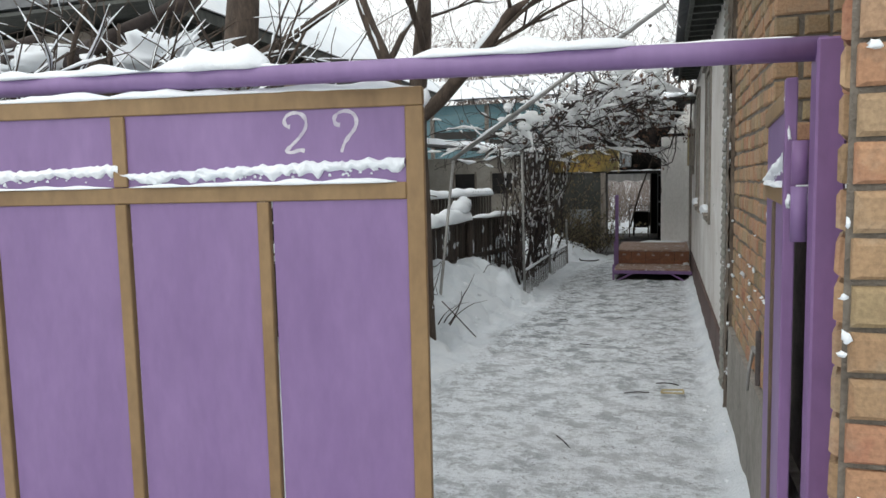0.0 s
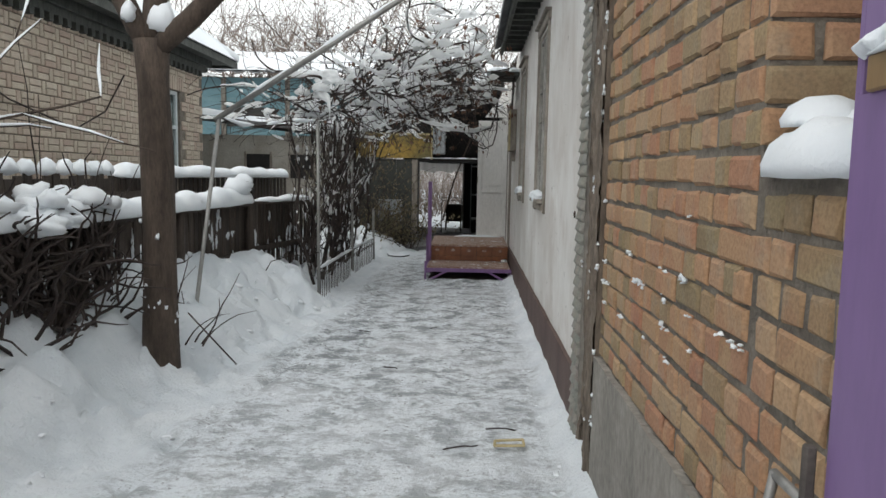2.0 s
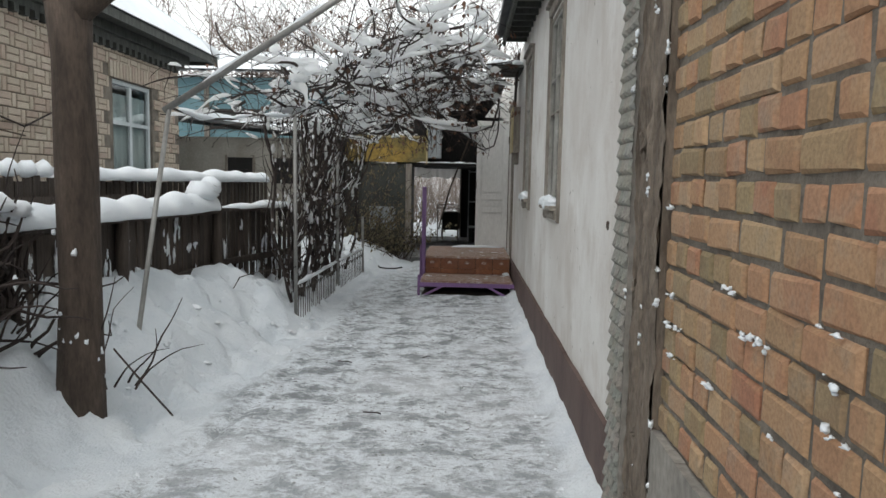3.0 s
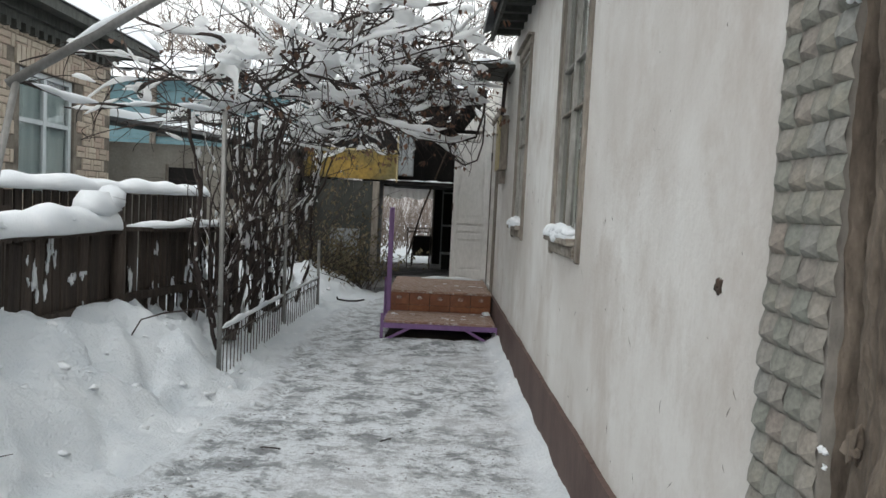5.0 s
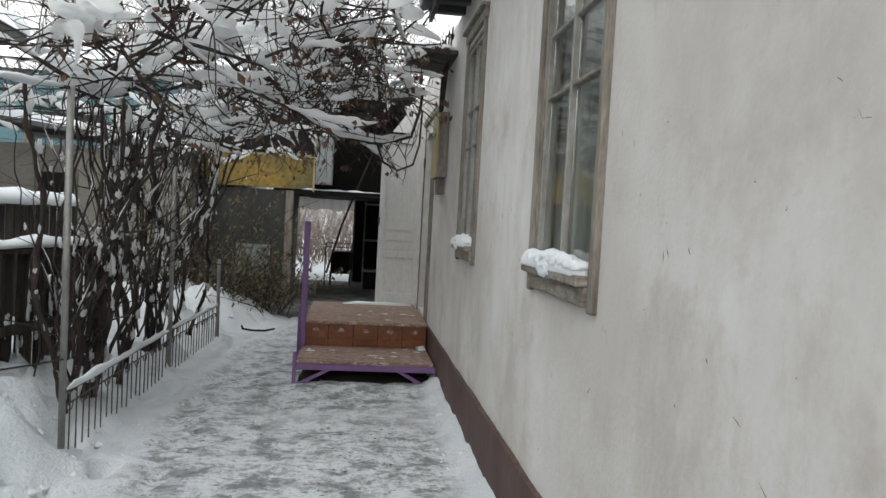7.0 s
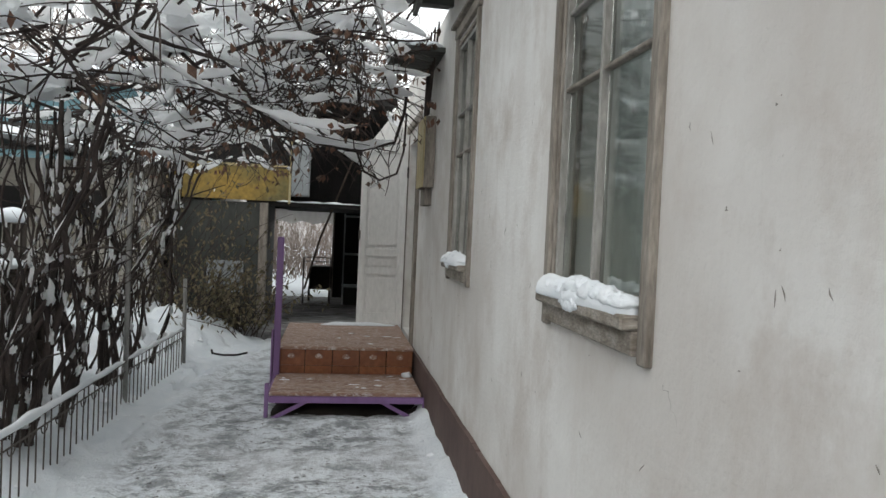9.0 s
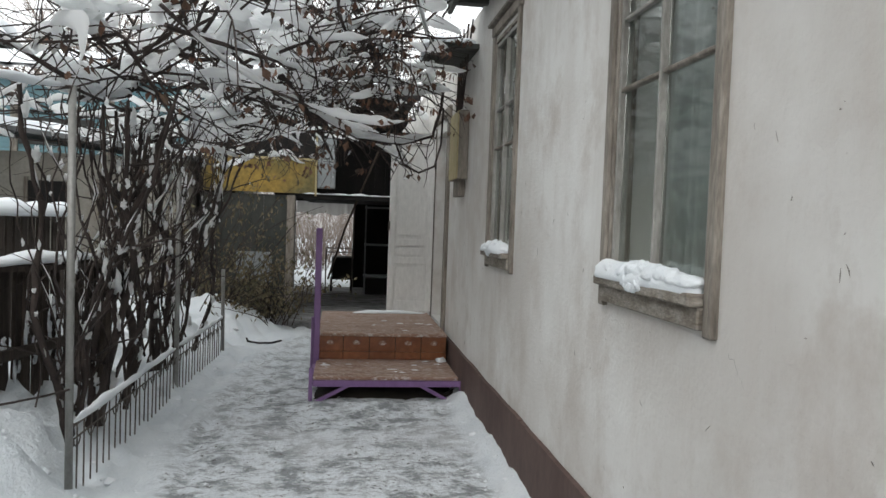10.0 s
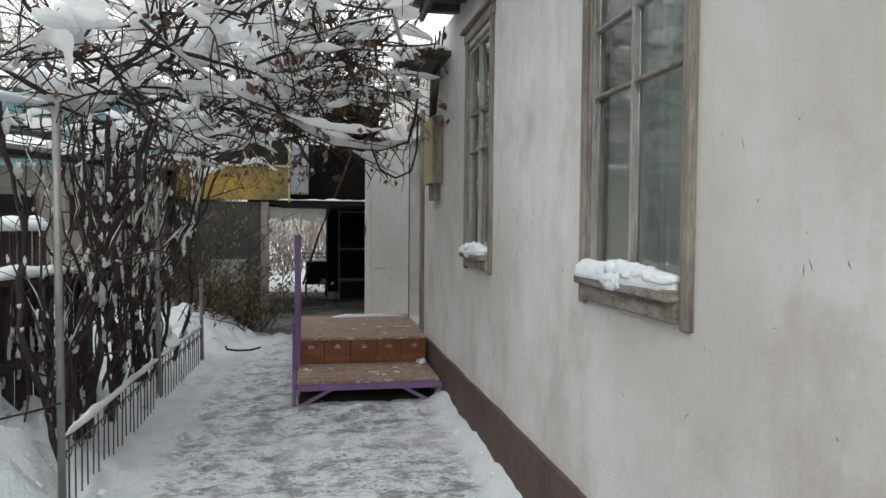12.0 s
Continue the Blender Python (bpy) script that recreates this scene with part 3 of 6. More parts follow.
def build_window(name, y0, y1, label):
    w = thing(name, (WALL, (y0 + y1) / 2, WZ0), label, "window", kind="structure")
    xo = WALL - 0.024
    tr = 0.056
    bottom = 1.245
    put_mesh("trim_board", Soup().box(xo, WALL + .01, y0 - tr, y0 - .002, bottom, WZ1 + 0.03), OLD_WOOD, w, "weathered trim board", bevel=0.006)
    put_mesh("trim_board", Soup().box(xo, WALL + .01, y1 + .002, y1 + tr, bottom, WZ1 + 0.03), OLD_WOOD, w, "weathered trim board", bevel=0.006)
    put_mesh("trim_board", Soup().box(xo - .004, WALL + .01, y0 - tr - .02, y1 + tr + .02, WZ1 + 0.032, WZ1 + 0.105), OLD_WOOD, w, "weathered trim board", bevel=0.006)
    put_mesh("cornice", Soup().box(xo - 0.035, WALL + .01, y0 - tr - .04, y1 + tr + .04, WZ1 + 0.107, WZ1 + 0.13), OLD_WOOD, w, bevel=0.005)
    put_mesh("window_sill", Soup().box(xo - 0.045, WALL + 0.1, y0 + .003, y1 - .003, WZ0 - 0.045, WZ0 - 0.004), PEELING, w, "peeling wooden sill", bevel=0.006)
    put_mesh("apron_board", Soup().box(xo - 0.012, WALL, y0 + .002, y1 - .002, WZ0 - 0.115, WZ0 - 0.047), PEELING, w, "cracked apron board", bevel=0.005)
    fx0, fx1 = WALL - 0.002, WALL + 0.050
    for a, b in ((y0 + .001, y0 + .020), (y1 - .020, y1 - .001)):
        put_mesh("jamb", Soup().box(WALL - .010, fx1 + .03, a, b, WZ0, WZ1), OLD_WOOD, w, bevel=0.004)
    put_mesh("head", Soup().box(WALL - .010, fx1 + .03, y0 + .021, y1 - .021, WZ1 - 0.03, WZ1 - .001), OLD_WOOD, w, bevel=0.004)
    a, b = y0 + .022, y1 - .022
    for c, d in ((a, a + .018), (b - .018, b)):
        put_mesh("sash_stile", Soup().box(fx0, fx1, c, d, WZ0 + .001, WZ1 - .032), WINDOW_PAINT, w, "flaking pale sash stile", bevel=0.004)
    for c, d in ((WZ0 + .001, WZ0 + .04), (WZ1 - .062, WZ1 - .032)):
        put_mesh("sash_rail", Soup().box(fx0 + .002, fx1, a + .019, b - .019, c, d), WINDOW_PAINT, w, bevel=0.004)
    ym = (y0 + y1) / 2
    za, zb = 2.12, 2.40
    put_mesh("mullion", Soup().box(fx0 - .004, fx1 - .01, ym - 0.008, ym + 0.008, WZ0 + .041, WZ1 - .063), WINDOW_PAINT, w, "flaking pale mullion", bevel=0.004)
    for z in (za, zb):
        for c, d in ((a + .019, ym - .009), (ym + .009, b - .019)):
            put_mesh("glazing_bar", Soup().box(fx0 + .002, fx1 - .015, c, d, z - 0.008, z + 0.008), WINDOW_PAINT if z == zb else OLD_WOOD, w, bevel=0.004)
    for z0, z1 in ((WZ0 + .041, za - .009), (za + .009, zb - .009), (zb + .009, WZ1 - .063)):
        for c, d in ((a + .019, ym - .009), (ym + .009, b - .019)):
            g = put_mesh("pane", Soup().box(fx0 + 0.024, fx0 + 0.028, c, d, z0, z1), GLASS, w)
            g.visible_shadow = False
    c = Soup()
    n = 60
    for i in range(n + 1):
        y = lerp(y0 - .1, y1 + .1, i / n)
        x = WALL + 0.24 + 0.018 * math.sin(i * 1.15) + 0.01 * math.sin(i * 0.47)
        c.v += [(x, y, WZ0 - .1), (x, y, WZ1 + .1)]
    c.f += [(2 * i, 2 * i + 2, 2 * i + 3, 2 * i + 1) for i in range(n)]
    tagged(put_mesh("net_curtain", c, CURTAIN, None, "", True), "pale net curtain hanging behind the window", "curtain")
    s = Soup()
    pts = along((xo - 0.002, y0 + .012, WZ0 - .006), (xo - 0.002, y1 - .012, WZ0 - .006), 60)
    rs = random.Random(int(y0 * 10))
    s.snow(pts, 0.052, 0.060, y0, 0.24, 5.0, 14)
    for k in range(30):
        f = k / 29
        hump = .6 + .5 * math.sin(math.pi * f)
        s.blob((xo - .004 + rs.uniform(-.012, .008), lerp(y0 + .03, y1 - .03, f) + rs.gauss(0, .008), WZ0 + .014 + rs.uniform(0, .014) * hump), .040, rs.uniform(.03, .06), .037 * hump * rs.uniform(.8, 1.15), k + y0, .45, 9, 12)
    for k in range(7):
        f = k / 6
        s.blob((xo - .044, lerp(y0 + .36, y0 + .50, f), WZ0 - .012 - .016 * math.sin(math.pi * f)), .010, .022, .026, k + y0, .9, 8, 10)
    tagged(put_mesh("sill_snow", s, SNOW, None, "", True), "lump of snow lying on the window sill", "snow")


build_window("window_1", *W1, "tall old window with weathered grey-brown frame")
build_window("window_2", *W2, "narrow old window with weathered frame, farther along")


def facet_tile():
    """A cast cell: four ridges run to a blunt point that sits low, so its underside is short and shaded."""
    s = Soup()
    w, h, d = 0.0655, 0.0640, 0.018
    for x, u, v in ((.003, -.5, -.5), (.003, .5, -.5), (.003, .5, .5), (.003, -.5, .5), (-d, -.10, -.26), (-d, .10, -.26), (-d * .8, .07, -.05), (-d * .8, -.07, -.05),
                    (-d * .30, 0, -.5), (-d * .30, .5, 0), (-d * .30, 0, .5), (-d * .30, -.5, 0)):
        s.v.append((x, u * w, v * h))
    s.f += [(4, 7, 6, 5), (0, 4, 8), (8, 4, 5), (8, 5, 1), (1, 5, 9), (9, 5, 6), (9, 6, 2), (2, 6, 10), (10, 6, 7), (10, 7, 3), (3, 7, 11), (11, 7, 4), (11, 4, 0)]
    me = s.mesh("facet_tile")
    me.materials.append(TILE)
    return me


def ragged_sheet(y0, y1, z0, z1, ny, nz, depth):
    """A broken vertical face; depth gives its x at (y, z)."""
    s = Soup()
    for j in range(nz + 1):
        for i in range(ny + 1):
            y, z = lerp(y0, y1, i / ny), lerp(z0, z1, j / nz)
            s.v.append((depth(y, z), y + .006 * noise.noise(Vector((y * 30, z * 9, 2))), z))
    for j in range(nz):
        for i in range(ny):
            a = j * (ny + 1) + i
            s.f.append((a, a + ny + 1, a + ny + 2, a + 1))
    return s


def joint_depth(y, z):
    p = Vector((y * 9, z * 2.6, 0))
    base = lerp(.402, .436, smooth(5.78, 5.83, y + .012 * noise.noise(Vector((0, z * 4, 1)))))
    x = base + .016 * noise.noise(p) + .013 * noise.noise(p * 3.1) + .008 * noise.noise(p * 8)
    crack = 5.80 + .022 * noise.noise(Vector((0, z * 2.2, 4))) + .010 * noise.noise(Vector((0, z * 9, 4)))
    x += .045 * math.exp(-((y - crack) / .012) ** 2)
    seam = 6.075 + .030 * noise.noise(Vector((0, z * 1.7, 9))) + .014 * noise.noise(Vector((0, z * 7, 9)))
    x += .055 * math.exp(-((y - seam) / .016) ** 2)
    lip = smooth(.18, .45, noise.noise(Vector((y * 5, z * 1.8, 6))))
    return min(.485, x - .020 * lip * smooth(5.84, 5.90, y))


def build_annex():
    """The brick part: mortar core, plinth, rough joint strip and the faceted corner band."""
    core = Soup()
    core.box(0.442, 0.80, 3.76, 5.60, 0.0, TOP)
    core.box(0.442, 0.80, 2.60, 3.759, 0.0, 1.60)
    core.box(0.78, 0.80, 2.60, 3.758, 1.601, TOP)
    wall = single("wall_brick", core, MORTAR, "yellow brick wall with thick grey mortar joints", "wall", kind="structure")
    pl = Soup()
    ys = [2.6 + i * 0.1 for i in range(31)]
    for a, b in zip(ys, ys[1:]):
        pl.box(0.405, 0.44, a, b, -0.1, 0.695 + 0.02 * noise.noise(Vector((a * 3, 1, 0))))
    single("plinth_brick", pl, CONCRETE, "rough grey concrete plinth below the bricks", "plinth", kind="structure")
    j = ragged_sheet(5.585, 6.125, -.05, TOP, 60, 260, joint_depth)
    j.box(0.49, 0.82, 5.601, 6.395, -0.1, TOP).box(.44, .489, 6.126, 6.395, -.1, TOP).box(.408, .489, 5.590, 5.60, -.1, TOP)
    rj = random.Random(8)
    for i in range(26):
        j.blob((0.43, rj.choice((5.83, 6.04)) + rj.gauss(0, .02), rj.uniform(0, 3.3)), rj.uniform(.01, .022), rj.uniform(.012, .03), rj.uniform(.02, .09), i, 1.3, 7, 9)
    single("wall_joint", j, JOINT, "crumbling brown cement strip between the two walls", "wall", kind="structure")
    band = single("corner_band", Soup().box(0.418, 0.449, 6.105, 6.365, 0.0, TOP), CONCRETE, "corner band of faceted grey concrete tiles", "corner band", kind="structure")
    me = facet_tile()
    rt = random.Random(3)
    for k in range(50):
        z = 0.045 + k * 0.0655
        block = (z > .56) + (z > 1.42) + (z > 2.30)
        for c in range(4):
            o = new("facet_tile", me)
            o.parent = band
            o.matrix_basis = pose(0.417 + rt.uniform(-.002, .002), 6.138 + c * 0.0655 + (.010, .004, -.010, -.004)[block] + rt.uniform(-.002, .002), z + .004 * (block % 2), (1.5, 2.2, -1.5, 1)[block], 0, rt.uniform(-1.5, 1.5))
    return wall


BRICK_WALL = build_annex()


def spall():
    s = Soup().blob((WALL + 0.003, 6.70, 1.336), 0.012, 0.017, 0.034, 2.0, 0.9, 9, 14)
    single("chipped_hole", s, HOLE, "small dark chipped hole in the white plaster", "chip")
    f = Soup()
    rnd = random.Random(12)
    for k in range(60):
        y, z = rnd.uniform(6.5, 13.5), rnd.uniform(.5, 3.0)
        f.blob((WALL + .001, y, z), .0022, rnd.uniform(.002, .006), rnd.uniform(.002, .006), k, 1.3, 5, 7)
    for k in range(70):
        y, z = rnd.uniform(6.5, 13.5), rnd.uniform(.45, 3.0)
        a = rnd.gauss(.2, .5)
        l = rnd.uniform(.006, .024)
        f.tube([(WALL, y - math.sin(a) * l, z - math.cos(a) * l), (WALL - .0006, y + rnd.gauss(0, .002), z), (WALL, y + math.sin(a) * l, z + math.cos(a) * l)], [.0005, rnd.uniform(.0008, .0020), .0005], 5)
    single("plaster_chips", f, CONCRETE, "small grey chips and scratches in the plaster", "chip", kind="stuff")
    cr = Soup()
    for k, (y, z, dy, dz) in enumerate(((8.50, 1.22, -.16, -.14), (7.3, 1.75, .10, .02))):
        pts = [Vector((WALL + .0005, y + dy * i / 14 + .02 * noise.noise(Vector((i * .7, k, 0))), z + dz * i / 14 + .03 * noise.noise(Vector((0, i * .6, k))))) for i in range(15)]
        cr.tube(pts, [.0011 * (1 - i / 16) for i in range(15)], 4)
    single("wall_cracks", cr, CONCRETE, "thin branching cracks in the white plaster", "crack", kind="stuff")


spall()


# ---- steps and door ----
def build_steps():
    st = thing("porch_steps", (-0.2, 13.6, 0), "purple metal steps with tiled brown riser by the door", "steps")
    x0, x1 = -0.86, 0.40
    put_mesh("tread", Soup().box(x0, x1, 12.78, 13.60, 0.175, 0.205), STEP_BOARD, st, "worn reddish tread dusted with snow", bevel=0.006)
    put_mesh("deck", Soup().box(x0, x1, 13.53, 15.18, 0.435, 0.465), STEP_BOARD, st, "worn reddish deck boards", bevel=0.006)
    put_mesh("front_rail", Soup().box(x0, x1 + .01, 12.765, 12.80, 0.12, 0.174), DEEP_PURPLE, st, bevel=0.004)
    put_mesh("side_rail", Soup().box(x0 - .03, x0 - .002, 12.80, 13.60, 0.12, 0.174), DEEP_PURPLE, st, bevel=0.004)
    put_mesh("riser_board", Soup().box(x0, x1, 13.565, 13.60, 0.206, 0.434), BLACK_AND_SHADE, st)
    put_mesh("side_panel", Soup().box(x0 - .004, x0 + .02, 13.61, 15.18, 0.0, 0.434), BLACK_AND_SHADE, st)
    # near-black panel, gives the shade of the hollow under the deck
    put_mesh("back_panel", Soup().box(x0 + .03, x1, 13.62, 13.64, 0.0, 0.2), BLACK_AND_SHADE, st)
    put_mesh("leg", Soup().box(x0 - .035, x0 - .003, 12.765, 12.799, -0.05, 0.28), DEEP_PURPLE, st, bevel=0.003)
    put_mesh("leg", Soup().box(x1 + .011, x1 + .04, 12.765, 12.80, -0.05, 0.174), DEEP_PURPLE, st, bevel=0.003)
    put_mesh("brace", Soup().beam((x0 + .02, 12.79, -0.02), (x0 + .30, 12.79, 0.13), 0.03, 0.03), DEEP_PURPLE, st)
    put_mesh("brace", Soup().beam((x1 - .05, 12.79, -0.02), (x1 - .33, 12.79, 0.13), 0.03, 0.03), DEEP_PURPLE, st)
    put_mesh("handrail_post", Soup().box(x0 - .034, x0 + .026, 13.49, 13.53, -0.02, 1.47), DEEP_PURPLE, st, "purple square post", bevel=0.006)
    put_mesh("handrail_post", Soup().box(x0 - .055, x0 - .036, 13.47, 13.55, 0.0, 0.62), DEEP_PURPLE, st, bevel=0.004)
    n = 5
    w = (x1 - x0) / n
    for i in range(n):
        for z0, z1 in ((0.285, 0.432), (0.208, 0.282)):
            t = put_mesh("riser_tile", Soup().box(x0 + i * w + .003, x0 + (i + 1) * w - .003, 13.552, 13.564, z0, z1), TILE_RED, st, bevel=0.003)
        o = Soup()
        cx = x0 + (i + .5) * w
        o.blob((cx, 13.552, 0.365), 0.035, 0.004, 0.03, i, 0.4)
        put_mesh("tile_ornament", o, STEP_BOARD, st, smooth=True)
    s = Soup()
    for i in range(16):
        x, y = random.uniform(x0, x1), random.choice((random.uniform(12.8, 13.5), random.uniform(13.6, 15.1)))
        z = 0.206 if y < 13.55 else 0.466
        s.blob((x, y, z), random.uniform(.015, .06), random.uniform(.008, .025), random.uniform(.002, .005), i, .6, 4, 8)
    s.blob((x1 - .06, 13.48, 0.21), 0.05, 0.05, 0.04, 3)
    s.snow(along((x1 - .9, 15.05, 0.466), (x1 - .05, 15.1, 0.466), 16), 0.06, 0.03, 4)
    single("step_snow", s, SNOW, "thin patches of snow on the steps", "snow", kind="stuff", smooth=True)


build_steps()
# soil sheet over the snow, darkened to stand for the steps' shade
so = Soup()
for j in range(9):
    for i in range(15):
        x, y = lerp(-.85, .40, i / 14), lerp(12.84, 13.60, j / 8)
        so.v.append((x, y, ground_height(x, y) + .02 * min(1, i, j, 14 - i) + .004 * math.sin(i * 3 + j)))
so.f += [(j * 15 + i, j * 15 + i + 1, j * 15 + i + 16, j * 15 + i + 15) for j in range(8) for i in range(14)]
single("soil_and_step_shade", so, SHADED_SOIL, "bare soil under the steps, darkened for the shade there", "soil", kind="structure", smooth=True)


def build_door():
    d = thing("door_1", (0.43, 15.2, 0.47), "old white panelled door standing wide open", "door", kind="structure")
    x0, x1, y0, y1, z0, z1 = -0.10, 0.43, 15.20, 15.24, 0.475, 2.57
    put_mesh("door_leaf", Soup().box(x0, x1, y0 + .008, y1, z0, z1), DOOR_PAINT, d)
    for a, b in ((x0, x0 + .075), (x1 - .075, x1)):
        put_mesh("stile", Soup().box(a, b, y0 - .008, y0 + .007, z0, z1), DOOR_PAINT, d, bevel=0.003)
    for a, b in ((z0, z0 + .13), (1.05, 1.13), (1.27, 1.35), (z1 - .09, z1)):
        put_mesh("rail", Soup().box(x0 + .076, x1 - .076, y0 - .007, y0 + .007, a, b), DOOR_PAINT, d, bevel=0.003)
    for a, b in ((z0 + .17, 1.01), (1.16, 1.24), (1.40, z1 - .13)):
        put_mesh("panel", Soup().box(x0 + .105, x1 - .105, y0 - .002, y0 + .007, a, b), DOOR_PAINT, d, bevel=0.002)
    put_mesh("lock_plate", Soup().box(x0 - .012, x0 + .012, y0 - .014, y0 + .03, 1.45, 1.56), RUST_METAL, d, "dark lock", bevel=0.003)
    put_mesh("hinge", Soup().tube([(x1 + .005, y0, 2.2), (x1 + .005, y0, 2.32)], 0.014, 8), RUST_METAL, d)
    f = thing("door_frame", (WALL, 14.7, 0.47), "weathered grey wooden door frame with worn paint", "door frame", kind="structure")
    xo = WALL - 0.035
    put_mesh("jamb", Soup().box(xo, WALL + .05, 14.05, 14.15, 0.40, 2.72), OLD_WOOD, f, bevel=0.006)
    put_mesh("jamb", Soup().box(xo + .012, WALL + .06, 14.16, 14.25, 0.40, 2.70), OLD_WOOD, f, bevel=0.006)
    put_mesh("jamb", Soup().box(WALL - .01, WALL + .06, 15.245, 15.33, 0.40, 2.70), OLD_WOOD, f, bevel=0.006)
    put_mesh("lintel", Soup().box(xo, WALL + .05, 14.05, 15.33, 2.721, 2.80), OLD_WOOD, f, bevel=0.006)
    m = thing("meter_box", (0.40, 13.2, 1.95), "yellowish wooden board box fixed on the wall", "meter box")
    put_mesh("body", Soup().box(0.36, WALL - .001, 12.98, 13.45, 1.96, 2.58), OLD_WOOD, m, bevel=0.006)
    for i in range(3):
        put_mesh("board", Soup().box(0.345, 0.359, 12.985 + i * .155, 13.13 + i * .155, 1.965, 2.575), WASTE, m, bevel=0.003)
    put_mesh("cable_stub", Soup().box(0.39, WALL - .001, 13.1, 13.42, 1.81, 1.959), OLD_WOOD, m)
    cb = thing("wall_cables", (0.40, 13.0, 2.6), "bundle of dark cables running to the box", "cable")
    for k in range(5):
        pts = [(0.40 - .012 * k, 12.7 + .16 * k, TOP - .05), (0.39, 12.85 + .12 * k, 3.0), (0.38, 13.0 + .08 * k, 2.59)]
        put_mesh("cable", Soup().tube([Vector(a) for a in pts], 0.008, 5), VINE, cb)
    w = Soup()
    w.v += [(0.02, 15.3, 2.64), (0.44, 15.3, 2.64), (0.44, 15.3, 3.22), (0.02, 15.33, 2.64), (0.44, 15.33, 2.64), (0.44, 15.33, 3.22)]
    w.f += [(0, 1, 2), (5, 4, 3), (0, 3, 4, 1), (1, 4, 5, 2), (2, 5, 3, 0)]
    single("white_board", w, DOOR_PAINT, "slanting white painted board above the door", "board", kind="structure")
    pr = Soup()
    pr.box(0.06, 0.5, 12.62, 13.5, 3.04, 3.08)
    pr.box(0.03, 0.059, 12.6, 13.5, 3.0, 3.09)
    single("porch_roof", pr, EAVE, "small dark board roof over the porch", "roof", kind="structure")
    s = Soup()
    for k in range(3):
        s.snow(along((0.12 + k * .12, 12.62, 3.08), (0.12 + k * .12, 13.5, 3.08), 18), 0.12, 0.12, k, .4, 3)
    single("porch_roof_snow", s, SNOW, "snow lying on the porch roof", "snow", kind="stuff", smooth=True)


build_door()


# ---- covered passage and shed at the end ----
def build_shed():
    y = 17.8
    s = thing("shed", (-1.8, y, 0), "dark lean-to shed with a weathered yellow fascia", "shed", kind="structure")
    for i in range(7):
        a = -2.75 + i * 0.178
        put_mesh("wall_board", Soup().box(a, a + .174, y + .02 + .006 * (i % 2), y + .05, 0.0, 1.9), SHED_PANEL, s)
    put_mesh("lower_panel", Soup().box(-2.25, -1.72, y + .005, y + .018, 0.55, 1.02), GREY_METAL, s, "grey sheet nailed low on the wall", bevel=0.004)
    put_mesh("corner_post", Soup().box(-1.51, -1.39, y - .03, y + .09, 0, 1.9), OLD_WOOD, s, "weathered wooden post", bevel=0.01)
    put_mesh("fascia", Soup().box(-2.75, -1.10, y - .03, y + .0, 1.93, 2.43), YELLOW, s, "stained yellow board", bevel=0.005)
    put_mesh("fascia_strip", Soup().box(-2.75, -1.09, y - .045, y - .031, 2.431, 2.47), WASTE, s)
    put_mesh("fascia_end", Soup().box(-1.099, -1.07, y - .04, y + .02, 1.9, 2.85), WASTE, s)
    # loft and passage boards are blackened to stand for the shade inside
    put_mesh("beam", Soup().box(-1.38, 0.449, y, y + .08, 1.86, 1.93), BLACK_AND_SHADE, s, bevel=0.006)
    put_mesh("loft_floor", Soup().box(-1.38, 0.449, y + .081, 22.4, 1.90, 1.93), BLACK_AND_SHADE, s)
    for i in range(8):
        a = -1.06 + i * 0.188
        put_mesh("upper_board", Soup().box(a, a + .184, y + 1.6 + .008 * (i % 2), y + 1.64, 1.935, 3.5), BLACK_AND_SHADE, s)
    put_mesh("upper_board", Soup().box(-2.75, -1.10, y + .03, y + .06, 1.935, 3.1), BLACK_AND_SHADE, s)
    put_mesh("side_wall", Soup().box(-2.8, -2.75, y, 22.6, 0, 3.0), BLACK_AND_SHADE, s)
    put_mesh("inner_wall", Soup().box(-1.72, -1.68, y + .1, 22.5, 0, 2.6), BLACK_AND_SHADE, s)
    put_mesh("roof", Soup().box(-2.9, 0.449, 17.3, 22.7, 3.5, 3.56), BLACK_AND_SHADE, s)
    put_mesh("roof_beam", Soup().box(-2.9, 0.44, 17.32, 17.4, 3.38, 3.499), BLACK_AND_SHADE, s)
    put_mesh("back_wall", Soup().box(-0.40, 0.449, 22.5, 22.56, 0, 3.49), BLACK_AND_SHADE, s)
    put_mesh("back_wall", Soup().box(-1.68, -0.401, 22.5, 22.56, 1.93, 3.49), BLACK_AND_SHADE, s)
    put_mesh("back_post", Soup().box(-0.44, -0.40, 22.42, 22.499, 0, 1.93), OLD_WOOD, s)
    sn = Soup()
    sn = snow_sheet((-2.9, 17.3, 3.56), (0.44, 17.3, 3.56), (-2.9, 22.7, 3.56), (0.44, 22.7, 3.56), .2, 30, 30)
    sn.snow(along((-1.36, y - .01, 1.932), (0.40, y - .01, 1.932), 30), 0.03, 0.018, 5, .9, 9)
    single("shed_snow", sn, SNOW, "snow on the shed roof and beam", "snow", kind="stuff", smooth=True)
    b = thing("switch_box", (-0.95, y, 2.4), "grey metal box hanging on dark boards", "box")
    put_mesh("body", Soup().box(-1.06, -0.79, y - .10, y + .0, 2.02, 2.78), GREY_METAL, b, bevel=0.008)
    put_mesh("door", Soup().box(-1.045, -0.805, y - .112, y - .101, 2.04, 2.76), GREY_METAL, b, bevel=0.003)
